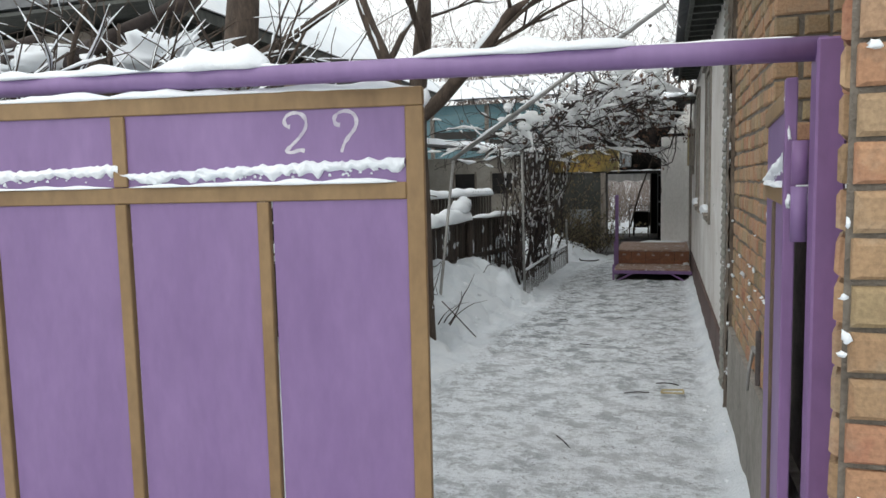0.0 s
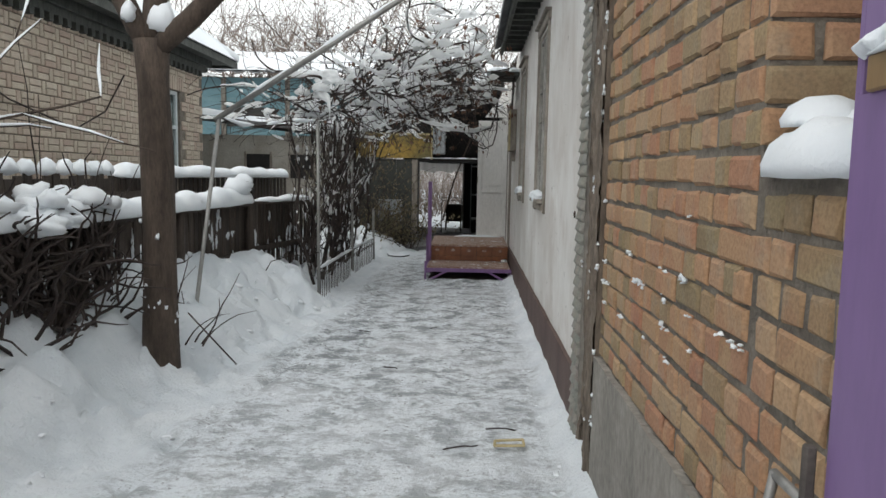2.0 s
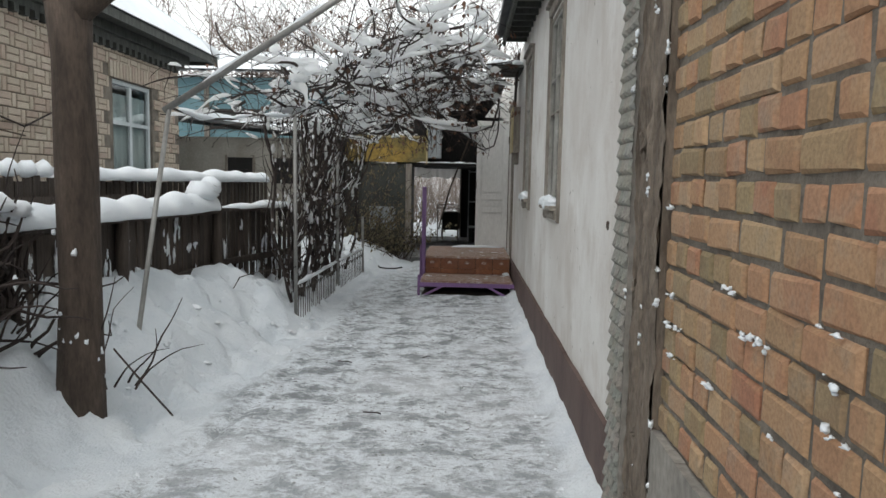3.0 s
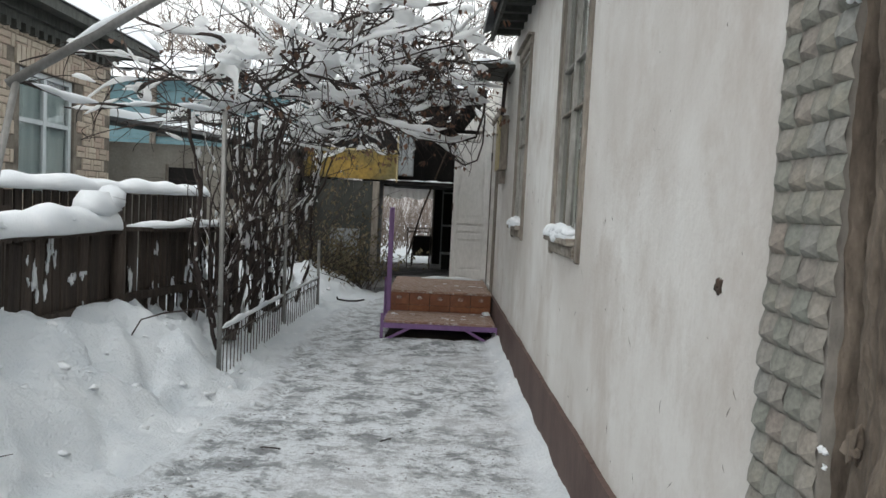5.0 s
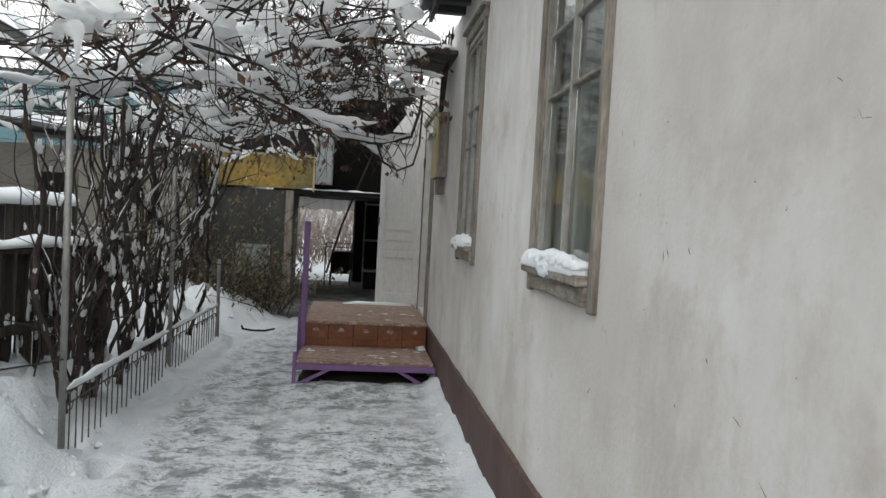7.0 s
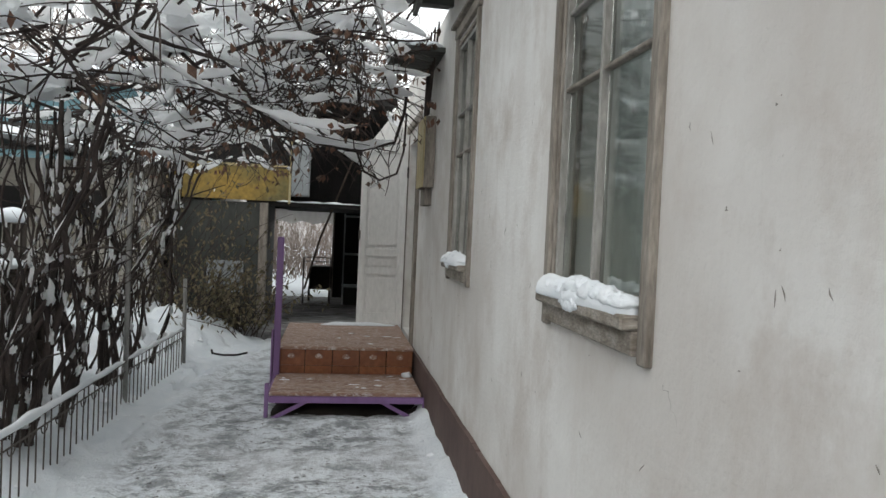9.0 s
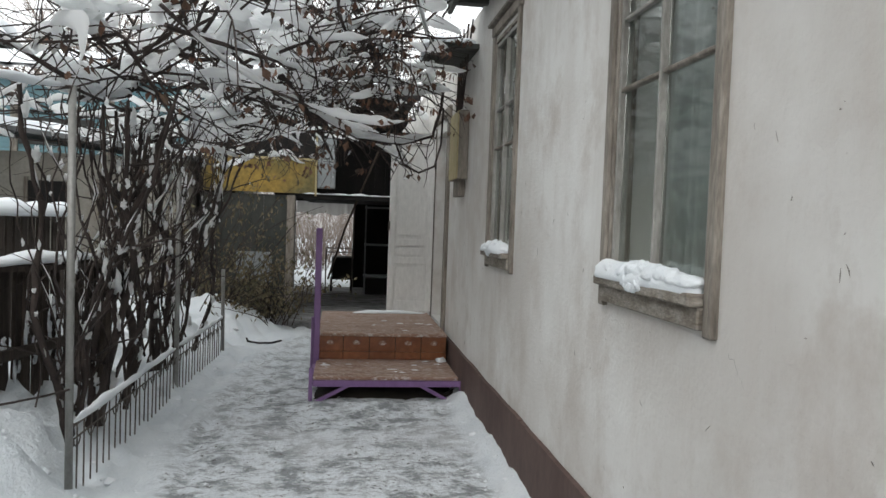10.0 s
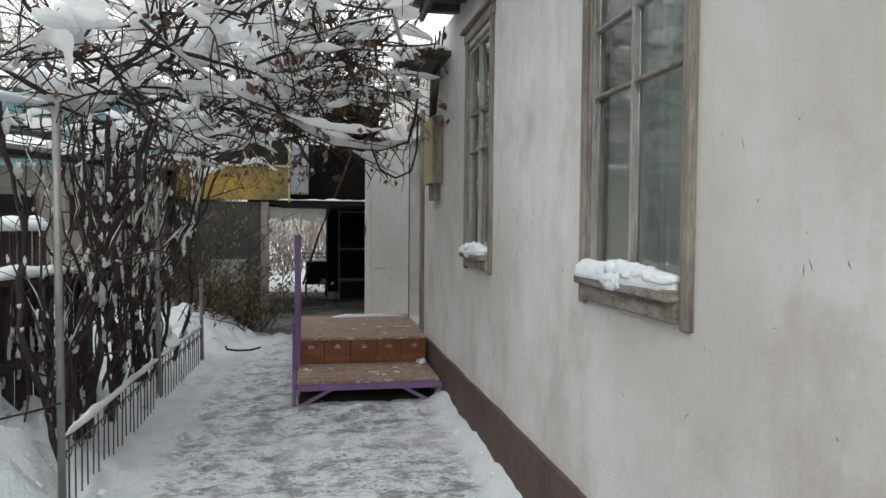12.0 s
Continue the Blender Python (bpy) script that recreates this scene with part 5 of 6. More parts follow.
def build_tree():
    t = thing("tree", (-2.5, 7.24, 0.3), "brown forked tree with snow in its forks", "tree")
    tr, limbs, sn = Soup(), Soup(), Soup()
    base = [(-2.50, 7.20, -0.1), (-2.50, 7.2, 0.35), (-2.50, 7.22, 0.9), (-2.515, 7.24, 1.6), (-2.54, 7.26, 2.2), (-2.55, 7.27, 2.50)]
    tr.tube(base, [0.15, .132, .122, .116, .114, .126], 16, .14)
    f = Vector((-2.55, 7.27, 2.42))
    main = ((Vector((-.62, .1, 1.0)), 2.6, .085), (Vector((-.12, .25, 1.0)), 2.8, .075), (Vector((.30, -.05, 1.0)), 2.6, .075))
    for k, (d, l, r) in enumerate(main):
        lb = Soup()
        grow(lb, sn, f, d, l, r, 3, 31 + k, .05, .004, .5, .02, 8)
        put_mesh("limb", lb, BARK, t, smooth=True)
    arm = [f, f + Vector((.30, -.05, .22)), f + Vector((.72, -.08, .62)), f + Vector((1.05, -.06, 1.02)), f + Vector((1.55, 0, 1.25)), f + Vector((2.3, .1, 1.6))]
    limbs.tube(arm, [.085, .078, .066, .055, .04, .025], 9, .15)
    sn.snow([p + Vector((0, 0, .06)) for p in arm[1:4]], .05, .07, 3, .3, 4)
    fine = [arm[1].lerp(arm[2], i / 6) + Vector((0, 0, .05)) for i in range(7)] + [arm[2].lerp(arm[3], i / 6) + Vector((0, 0, .045)) for i in range(1, 7)]
    sn.snow(fine, .055, .065, 6, .3, 4)
    sn.blob(f + Vector((.1, -.04, .20)), .10, .10, .16, 3, .4)
    sn.blob(f + Vector((-.14, -.05, .25)), .05, .07, .10, 8, .4)
    for k in range(7):
        grow(limbs, sn, arm[2 + k % 4], Vector((random.uniform(-.2, 1), random.uniform(-.5, .8), random.uniform(.3, 1))), 1.3, .022, 2, 60 + k, .1, .003, .4)
    for k in range(26):
        a, r = random.uniform(0, 6.28), random.uniform(.005, .014)
        sn.blob((-2.5 + .124 * math.cos(a), 7.21 + .124 * math.sin(a), .35 + .9 * random.random() ** 1.6), r, r, r * random.uniform(1, 2.2), k, 1.2)
    put_mesh("trunk", tr, BARK, t, smooth=True)
    put_mesh("limb", limbs, BARK, t, "snow-topped side limb", smooth=True)
    tagged(put_mesh("tree_snow", sn, SNOW, None, "", True), "snow lying on the tree limbs", "snow", kind="stuff")
    # dry shoots and a tangled stump by the trunk
    sh = Soup()
    for k in range(7):
        p = (-2.38 + random.uniform(-.15, .2), 7.15 + random.uniform(-.1, .35), 0.25)
        sh.tube(wander(p, (random.uniform(-.3, .5), random.uniform(-.2, .6), 1), random.uniform(.4, .9), 7, .16, .02, k), [.008, .007, .006, .006, .005, .004, .003, .002], 4)
    sh.tube([(-2.25, 7.1, .55), (-2.05, 7.0, .40), (-1.85, 6.95, .22)], .006, 4)
    single("dry_shoots", sh, VINE, "thin dry shoots beside the tree trunk", "shoots", kind="stuff")
    bb, bs = Soup(), Soup()
    for k in range(280):
        p = (-3.0 + random.uniform(-.10, .16), 6.65 + random.uniform(-.65, .65), random.uniform(.30, 1.10))
        pts = wander(p, (random.uniform(-.4, .3), random.uniform(-.7, .7), .8), random.uniform(.35, .75), 8, .26, .06, 200 + k)
        bb.tube(pts, [.013, .013, .012, .010, .009, .008, .006, .005, .003], 5)
    for k in range(22):
        bs.blob((-2.98 + random.gauss(0, .10), 6.88 + random.gauss(0, .27), 1.30 + random.uniform(-.10, .09)), random.uniform(.07, .15), random.uniform(.08, .18), random.uniform(.05, .10), k, .6, 9, 12)
    single("creeper_bush", bb, VINE, "dark leafless creeper tangled over the fence", "bush", kind="stuff")
    single("creeper_snow", bs, SNOW, "rounded snow on the tangled creeper", "snow", kind="stuff", smooth=True)
    tw = Soup()
    for k, (x, y, l) in enumerate(((-3.4, 6.7, 1.6), (-3.3, 7.0, 1.2), (-3.6, 7.6, 1.8), (-3.5, 8.0, 1.0), (-3.2, 7.4, .9), (-3.7, 6.2, 2.0))):
        tw.tube(wander((x, y, .6), (random.uniform(-.25, .25), .1, 1), l + .4, 8, .06, 0, 300 + k), [.009, .008, .007, .006, .006, .005, .004, .003, .002], 4)
    single("bare_saplings", tw, VINE, "thin bare saplings behind the fence", "sapling", kind="stuff")


build_tree()


# ---- pergola, garden rail and vines ----
POSTS = [(-2.035, 10.58), (-2.015, 12.93), (-1.945, 14.86)]


def build_rail_fence():
    f = thing("garden_rail", (-2.0, 12.7, 0), "low thin iron garden rail half in snow", "railing")
    for i, (x, y) in enumerate(POSTS):
        put_mesh("post", Soup().tube([(x, y, -.05), (x - .015, y, 2.2 if i < 1 else (1.9 if i == 1 else .95))], .02, 10), PIPE_METAL, f, "grey pipe post", smooth=True)
    for (xa, ya), (xb, yb) in zip(POSTS, POSTS[1:]):
        put_mesh("rail", Soup().tube([(xa, ya, .41), (xb, yb, .41)], .011, 8), RUST_METAL, f, smooth=True)
        put_mesh("rail", Soup().tube([(xa, ya, .33), (xb, yb, .33)], .006, 6), RUST_METAL, f, smooth=True)
        n = int((yb - ya) / .105)
        for k in range(1, n):
            t = k / n
            x, y = lerp(xa, xb, t), lerp(ya, yb, t)
            s = Soup().tube([(x, y, .02), (x + .004 * math.sin(k * 3), y, .40)], .005, 5)
            put_mesh("picket", s, RUST_METAL, f)
            if k % 2:
                hp = [(x, y + .05 * math.cos(q), .33 - .05 * math.sin(q)) for q in [math.pi * m / 6 for m in range(7)]]
                put_mesh("hoop", Soup().tube(hp, .004, 4), RUST_METAL, f)
    sn = Soup()
    for (xa, ya), (xb, yb) in zip(POSTS, POSTS[1:]):
        sn.snow(along((xa, ya + .05, .418), (xb, yb - .05, .418), 60), .018, .028, ya, .8, 5)
    single("rail_snow", sn, SNOW, "line of snow on the garden rail", "snow", kind="stuff", smooth=True)


build_rail_fence()


def build_pergola():
    p = thing("pergola_frame", (-2.5, 8.4, 0.3), "leaning pipe post carrying a slanting pipe", "pergola")
    j = Vector((-2.515, 8.55, 2.06))
    d = Vector((0.821, 0.108, 0.561))
    put_mesh("post", Soup().tube([(-2.62, 8.10, 0.1), (-2.60, 8.17, 0.45), j], .018, 10), PIPE_METAL, p, "leaning grey pipe", smooth=True)
    put_mesh("slanting_pipe", Soup().tube([j - d * .05, j + d * 3.0], .026, 10), PIPE_METAL, p, "snow-topped pipe", smooth=True)
    bow = [(-2.515, 8.55, 2.06), (-2.43, 8.95, 2.01), (-2.33, 9.4, 2.05), (-2.22, 9.85, 2.13), (-2.12, 10.25, 2.15), (-2.05, 10.58, 2.19)]
    put_mesh("cross_wire", Soup().tube(bow + [(-2.03, 14.8, 2.25)], .009, 7), VINE, p)
    put_mesh("wire", Soup().tube([j + d * 3.0, (0.9, 9.4, 4.9), (3.5, 11.0, 7.0)], .008, 5), VINE, p)
    s = Soup()
    fine = [Vector(a).lerp(Vector(b), f) for a, b in zip(bow, bow[1:]) for f in (0, .25, .5, .75)]
    for a, b, r in ((1, 7, .026), (8, 12, .018), (13, 20, .028)):
        s.drift(fine[a:b], r, a, .6, 7)
    for a, b in ((2, 13), (14, 24), (25, 33), (35, 48)):
        s.drift([j + d * (.1 + i * .06) + Vector((0, 0, .012)) for i in range(a, b)], .034, a, .5, 6)
    tagged(put_mesh("pipe_snow", s, SNOW, None, "", True), "snow lying along the slanting pipe", "snow", kind="stuff")


build_pergola()


def canopy_z(x, y):
    return 2.20 + max(0.0, x + 2.3) * 0.36 + 0.08 * math.sin(y * 1.3)


def arc(rnd, start, direction, length, steps, bend, wob):
    """A cane: a smooth bow with small kinks."""
    p, d = Vector(start), Vector(direction).normalized()
    axis = Vector((rnd.gauss(0, 1), rnd.gauss(0, 1), rnd.gauss(0, 1))).normalized()
    turn = Matrix.Rotation(bend / steps, 3, axis)
    pts = [p.copy()]
    for _ in range(steps):
        d = (turn @ d + Vector((rnd.gauss(0, wob), rnd.gauss(0, wob), rnd.gauss(0, wob)))).normalized()
        p = p + d * (length / steps)
        pts.append(p.copy())
    return pts


def kept_in(p, rnd):
    top = 0.02 if p.y < 12.0 else 0.30
    return Vector((min(p.x, top), min(p.y, 15.2), max(p.z, 2.0 if p.x < -.9 else 2.08)))


def build_vines():
    rnd = random.Random(77)
    for yc in (11.1, 12.5, 13.9):
        g = thing("grapevine", (-2.1, yc, 0.1), "gnarled leafless grapevine climbing the pergola posts", "vine", "grapevines")
        canes, snow, leaves = Soup(), Soup(), Soup()
        for k in range(30):
            main = k < 7
            thick = rnd.uniform(.016, .029) if main else rnd.choice((.005, .006, .008, .011))
            x0, y0 = -2.24 + max(-.16, min(.10, rnd.gauss(0, .07))), yc + rnd.uniform(-.2 if yc < 11.5 else -.6, .65)
            z0 = .15
            if not main:
                z0 = rnd.uniform(.15, .9)
            n = 16
            tx, ty = x0 + rnd.gauss(.10, .28), y0 + rnd.gauss(.08, .5)
            ph, am = rnd.uniform(0, 6), rnd.uniform(.07, .18) if main else rnd.uniform(.04, .16)
            pts = []
            for i in range(n + 1):
                t = i / n
                env = math.sin(math.pi * min(1, t * 1.2) * .9)
                pts.append(Vector((lerp(x0, tx, t) + env * am * math.sin(ph + t * 6) + rnd.gauss(0, .010), lerp(y0, ty, t) + env * am * 1.3 * math.cos(ph + t * 5) + rnd.gauss(0, .012), lerp(z0, 2.25, t))))
            st = Soup().tube(pts, [lerp(thick, thick * .5, i / n) * (1 + .18 * math.sin(i * 2.1 + k)) for i in range(n + 1)], 7 if main else 5, .3)
            for q in range(2 if main else 1):
                a = rnd.randint(3, n - 3)
                side = Vector((rnd.gauss(0, 1), rnd.gauss(0, 1), rnd.uniform(.2, 1))).normalized()
                br = arc(rnd, pts[a], side, rnd.uniform(.4, 1.0), 8, rnd.uniform(-1.2, 1.2), .07)
                st.tube(br, [thick * .4 * (1 - .6 * i / 8) for i in range(9)], 5)
            put_mesh("stem", st, VINE, g, smooth=True)
            for q in range(6 if main else 2):
                p = pts[rnd.randint(1, n - 1)]
                w = rnd.uniform(.006, .014) * (1.6 if main else 1)
                snow.blob(p + Vector((rnd.gauss(.01, .012), rnd.gauss(-.01, .012), 0)), w, w, w * rnd.uniform(1.5, 4.5), k * 9 + q, 1.2, 7, 8)
            for q in range(3 if main else 1):
                a = rnd.randint(1, n - 4)
                w = max(thick * .9, .013)
                snow.snow([p + Vector((0, 0, thick * .7)) for p in pts[a:a + 3]], w, w * 1.3, k + q, .6, 9, 6)
        def hang_leaves(p, n):
            for _ in range(n):
                dd = Vector((rnd.gauss(0, .5), rnd.gauss(0, .5), -1)).normalized()
                leaves.quad(p + Vector((rnd.gauss(0, .03), rnd.gauss(0, .03), -.01)), dd, Vector((rnd.gauss(0, 1), rnd.gauss(0, 1), .2)).normalized(), rnd.uniform(.04, .085), rnd.uniform(.03, .06))

        def cane(p0, d, l, r, bend, load, leafy):
            """One cane with its twigs, the snow it carries and its last dry leaves."""
            n = max(8, int(l / .085))
            pts = arc(rnd, p0, d, l, n, bend, .055)
            keep = [p for p in itertools.takewhile(lambda p: p.x < (.06 if p.y < 12.1 else .34) and 1.95 < p.z < 3.75 and p.y > 9.2, pts)]
            if len(keep) < 6:
                return
            pts, n = keep, len(keep) - 1
            canes.tube(pts, [lerp(r, r * .45, i / n) * (1 + .12 * math.sin(i * 1.7)) for i in range(n + 1)], 6)
            i = rnd.randint(0, 3)
            while i < n - 3:
                m = rnd.randint(3, 8)
                seg = pts[i:i + m + 1]
                steep = abs(seg[-1].z - seg[0].z) / max(.01, (seg[-1] - seg[0]).length)
                if rnd.random() < load and len(seg) > 3 and steep < .62:
                    fine = [seg[q].lerp(seg[q + 1], f) for q in range(len(seg) - 1) for f in (0, .5)] + [seg[-1]]
                    snow.drift(fine, rnd.choice((.018, .024, .032, .044)) + r * .5, rnd.uniform(0, 50))
                i += m + rnd.randint(0, 3)
            for q in range(rnd.randint(2, 5)):
                i = rnd.randint(1, n)
                dd = ((pts[i] - pts[i - 1]).normalized() * rnd.uniform(.2, .9) + Vector((rnd.gauss(0, .6), rnd.gauss(0, .6), rnd.gauss(-.1, .6)))).normalized()
                t2 = arc(rnd, pts[i], dd, rnd.uniform(.18, .6), 8, rnd.gauss(0, 1.5), .09)
                t2 = [p for p in t2 if p.z > 1.93 and p.x < .36]
                if len(t2) < 5:
                    continue
                canes.tube(t2, [.0050 * (1 - .6 * m / 8) for m in range(len(t2))], 4)
                if rnd.random() < .5 * load and abs(t2[4].z - t2[1].z) < .5 * (t2[4] - t2[1]).length:
                    snow.drift([t2[m].lerp(t2[m + 1], f) for m in range(1, 4) for f in (0, .5)], rnd.uniform(.012, .024), q)
                if rnd.random() < leafy:
                    hang_leaves(t2[-1], rnd.randint(1, 3))
            if rnd.random() < leafy:
                hang_leaves(pts[rnd.randint(2, n)], rnd.randint(2, 5))

        # long canes laid over the frame, bowed up and down
        for k in range(56):
            x, y = rnd.uniform(-2.75, .0), yc + rnd.uniform(-1.0, 1.0)
            if yc < 11.5 and k % 3 == 0:
                y -= rnd.random() ** 1.4 * 1.6
            z = canopy_z(x, y) + rnd.random() ** 1.3 * (.22 + .42 * smooth(-1.6, -.2, x))
            ang = rnd.choice((rnd.gauss(.15, .45), rnd.gauss(3.0, .5), rnd.gauss(1.4, .6), rnd.uniform(0, 6.28)))
            cane((x, y, z), Vector((math.cos(ang), math.sin(ang), rnd.gauss(.05, .35))), rnd.uniform(.8, 2.0), rnd.choice((.006, .007, .009, .012, .015)), rnd.gauss(0, 2.0), .72, .10 if x < -.9 else .45)
        # fans that spring from a few knots and droop
        for k in range(5):
            knot = Vector((rnd.uniform(-2.2, -.5), yc + rnd.uniform(-.6, .7), 0))
            knot.z = canopy_z(knot.x, knot.y) + rnd.uniform(.0, .25)
            for q in range(9):
                a = rnd.uniform(0, 6.28)
                cane(knot + Vector((rnd.gauss(0, .05), rnd.gauss(0, .05), rnd.gauss(0, .05))), Vector((math.cos(a), math.sin(a), rnd.uniform(.1, 1.0))), rnd.uniform(.5, 1.3), rnd.choice((.006, .008, .010)), rnd.choice((-1, 1)) * rnd.uniform(.8, 2.6), .6, .15)
        # pillows of snow lying across several canes
        for k in range(40):
            x, y = rnd.uniform(-2.6, -.1), yc + rnd.uniform(-1.1, 1.0)
            z = canopy_z(x, y) + rnd.uniform(.06, .35 + .25 * smooth(-1.6, -.2, x))
            s = rnd.uniform(.035, .085)
            a = rnd.uniform(0, 3.14)
            for q in range(rnd.randint(2, 4)):
                snow.blob((x + math.cos(a) * s * q * 1.1, y + math.sin(a) * s * q * 1.1, z + rnd.uniform(-.4, .4) * s), s * rnd.uniform(.9, 1.5), s * rnd.uniform(.9, 1.5), s * rnd.uniform(.6, .9), k + q * 7, .5, 9, 13)
        if yc == 13.9:                                         # drooping mass before the yellow fascia
            for k in range(46):
                p0 = Vector((rnd.uniform(-2.5, -1.0), rnd.uniform(15.4, 16.8), 0))
                p0.z = 2.42 + .32 * (p0.x + 2.5) + rnd.gauss(0, .16)
                a = rnd.uniform(0, 6.28)
                cane(p0, Vector((math.cos(a), math.sin(a), rnd.gauss(0, .3))), rnd.uniform(.5, 1.1), rnd.choice((.006, .008)), rnd.gauss(0, 1.8), .95, .5)
        if yc == 12.5:                                         # the bushy head beside the eaves
            for k in range(70):
                p0 = Vector((-.50 + rnd.gauss(0, .30), 12.3 + rnd.gauss(0, .4), 2.80 + rnd.gauss(0, .22)))
                d = Vector((rnd.gauss(0, 1), rnd.gauss(0, 1), rnd.gauss(.2, .9)))
                cane(p0, d, rnd.uniform(.45, 1.1), rnd.choice((.005, .007, .009)), rnd.gauss(0, 2.4), .6, .8)
        tagged(put_mesh("cane_tangle", canes, VINE, g), kind="stuff")
        tagged(put_mesh("dry_foliage", leaves, LEAF, g, "withered brown leaves"), kind="stuff")
        single("vine_snow", snow, LIGHT_SNOW, "snow caught on the vine canes overhead", "snow", kind="stuff", smooth=True)


build_vines()


def build_hanging_cane():
    pts = [Vector(p) for p in ((-1.5, 11.9, 2.75), (-1.2, 12.2, 2.5), (-.85, 12.3, 2.35), (-.55, 12.3, 2.2), (-.2, 12.35, 2.18), (.05, 12.4, 2.26), (.12, 12.45, 2.5), (.15, 12.5, 2.8))]
    fine = []
    for a, b in zip(pts, pts[1:]):
        fine += [a.lerp(b, f) for f in (0, .34, .67)]
    g = thing("hanging_vine", (-.6, 12.3, 2.2), "thick vine cane sagging below the pergola", "vine cane")
    put_mesh("cane", Soup().tube(fine, .014, 6), VINE, g, smooth=True)
    loop = [(-.25, 12.4, 2.2), (-.18, 12.4, 2.02), (-.05, 12.42, 1.96), (.08, 12.44, 2.02), (.13, 12.46, 2.2), (.14, 12.46, 2.5)]
    put_mesh("loop", Soup().tube(loop, .009, 6), VINE, g, smooth=True)
    for k in range(14):
        p = fine[k + 3]
        put_mesh("twig", Soup().tube(wander(p, (random.gauss(0, .6), random.gauss(0, .6), -1), random.uniform(.15, .45), 5, .2, .02, 900 + k), [.005, .004, .004, .003, .003, .002], 4), VINE, g)
    s = Soup().drift([p + Vector((0, 0, .008)) for p in fine[1:16]], .042, 3, .5, 6)
    single("cane_snow", s, LIGHT_SNOW, "snow resting on the sagging cane", "snow", kind="stuff", smooth=True)


build_hanging_cane()


def build_shrub(x, y, n, h, spread, seed):
    rnd = random.Random(seed)
    g = thing("withered_shrub", (x, y, 0.1), "withered shrub with drooping brown and olive leaves", "shrub", "withered shrubs")
    tw, lv = Soup(), Soup()
    for k in range(n):
        d = Vector((rnd.gauss(0, .45), rnd.gauss(0, .45), 1))
        pts = wander((x + rnd.gauss(0, spread * .5), y + rnd.gauss(0, spread * .5), .05), d, h * rnd.uniform(.6, 1.15), 9, .12, .05, seed * 100 + k)
        tw.tube(pts, [.008, .007, .007, .006, .006, .005, .004, .004, .003, .002], 4)
        for p in pts[2:]:
            for q in range(rnd.randint(1, 4)):
                dd = Vector((rnd.gauss(0, .6), rnd.gauss(0, .6), -.8)).normalized()
                lv.quad(p + Vector((rnd.gauss(0, .05), rnd.gauss(0, .05), rnd.gauss(0, .04))), dd, Vector((rnd.gauss(0, 1), rnd.gauss(0, 1), .3)).normalized(), rnd.uniform(.05, .10), rnd.uniform(.03, .05))
    tagged(put_mesh("twig_tangle", tw, VINE, g), kind="stuff")
    tagged(put_mesh("foliage", lv, OLIVE_LEAF, g), kind="stuff")


build_shrub(-1.75, 17.0, 60, 1.15, .42, 5)
build_shrub(-2.35, 16.8, 40, 1.9, .22, 6)
build_shrub(-2.6, 16.2, 40, 2.3, .25, 7)


def build_litter():
    s = Soup()
    x, y, z = 0.03, 6.12, 0.012
    s.beam((x - .09, y - .03, z + .01), (x + .09, y - .02, z + .012), .02, .012)
    s.beam((x - .08, y + .05, z + .01), (x + .09, y + .055, z + .02), .018, .012)
    s.beam((x - .085, y - .03, z + .012), (x - .078, y + .05, z + .012), .016, .01)
    s.beam((x + .088, y - .02, z + .014), (x + .086, y + .05, z + .018), .016, .01)
    single("broken_frame", s, WASTE, "small broken yellowish plastic frame on the snow", "litter", bevel=.002)
    h = [(-1.78, 15.62, .05), (-1.75, 15.5, .035), (-1.62, 15.42, .03), (-1.46, 15.44, .03), (-1.36, 15.55, .04)]
    single("hose_piece", Soup().tube(h, .013, 7), BLACK_AND_SHADE, "curved piece of black hose on snow", "hose", smooth=True)
    for k, (x, y, a, l) in enumerate(((-.75, 4.9, -.9, .35), (-.35, 6.0, .5, .22), (-.1, 6.35, .4, .4), (-.9, 7.7, .2, .12), (-.6, 9.2, 1, .1), (-1.3, 9.0, .3, .12))):
        t = Soup().tube(wander((x, y, .025), (math.cos(a), math.sin(a), 0), l, 6, .12, 0, k), .005, 5)
        single("fallen_twig", t, VINE, "small dark twig lying on trodden snow", "twig", "fallen twigs")
    b = Soup()
    b.tube([(-2.6, 10.1, .35), (-2.5, 10.15, .55), (-2.35, 10.2, .60), (-2.1, 10.4, .62), (-2.03, 10.55, .62)], .006, 5)
    b.tube([(-2.72, 10.0, .3), (-2.74, 10.02, .5)], .006, 5)
    single("bent_twig", b, VINE, "thin bent twig sticking out of snow", "twig")


build_litter()


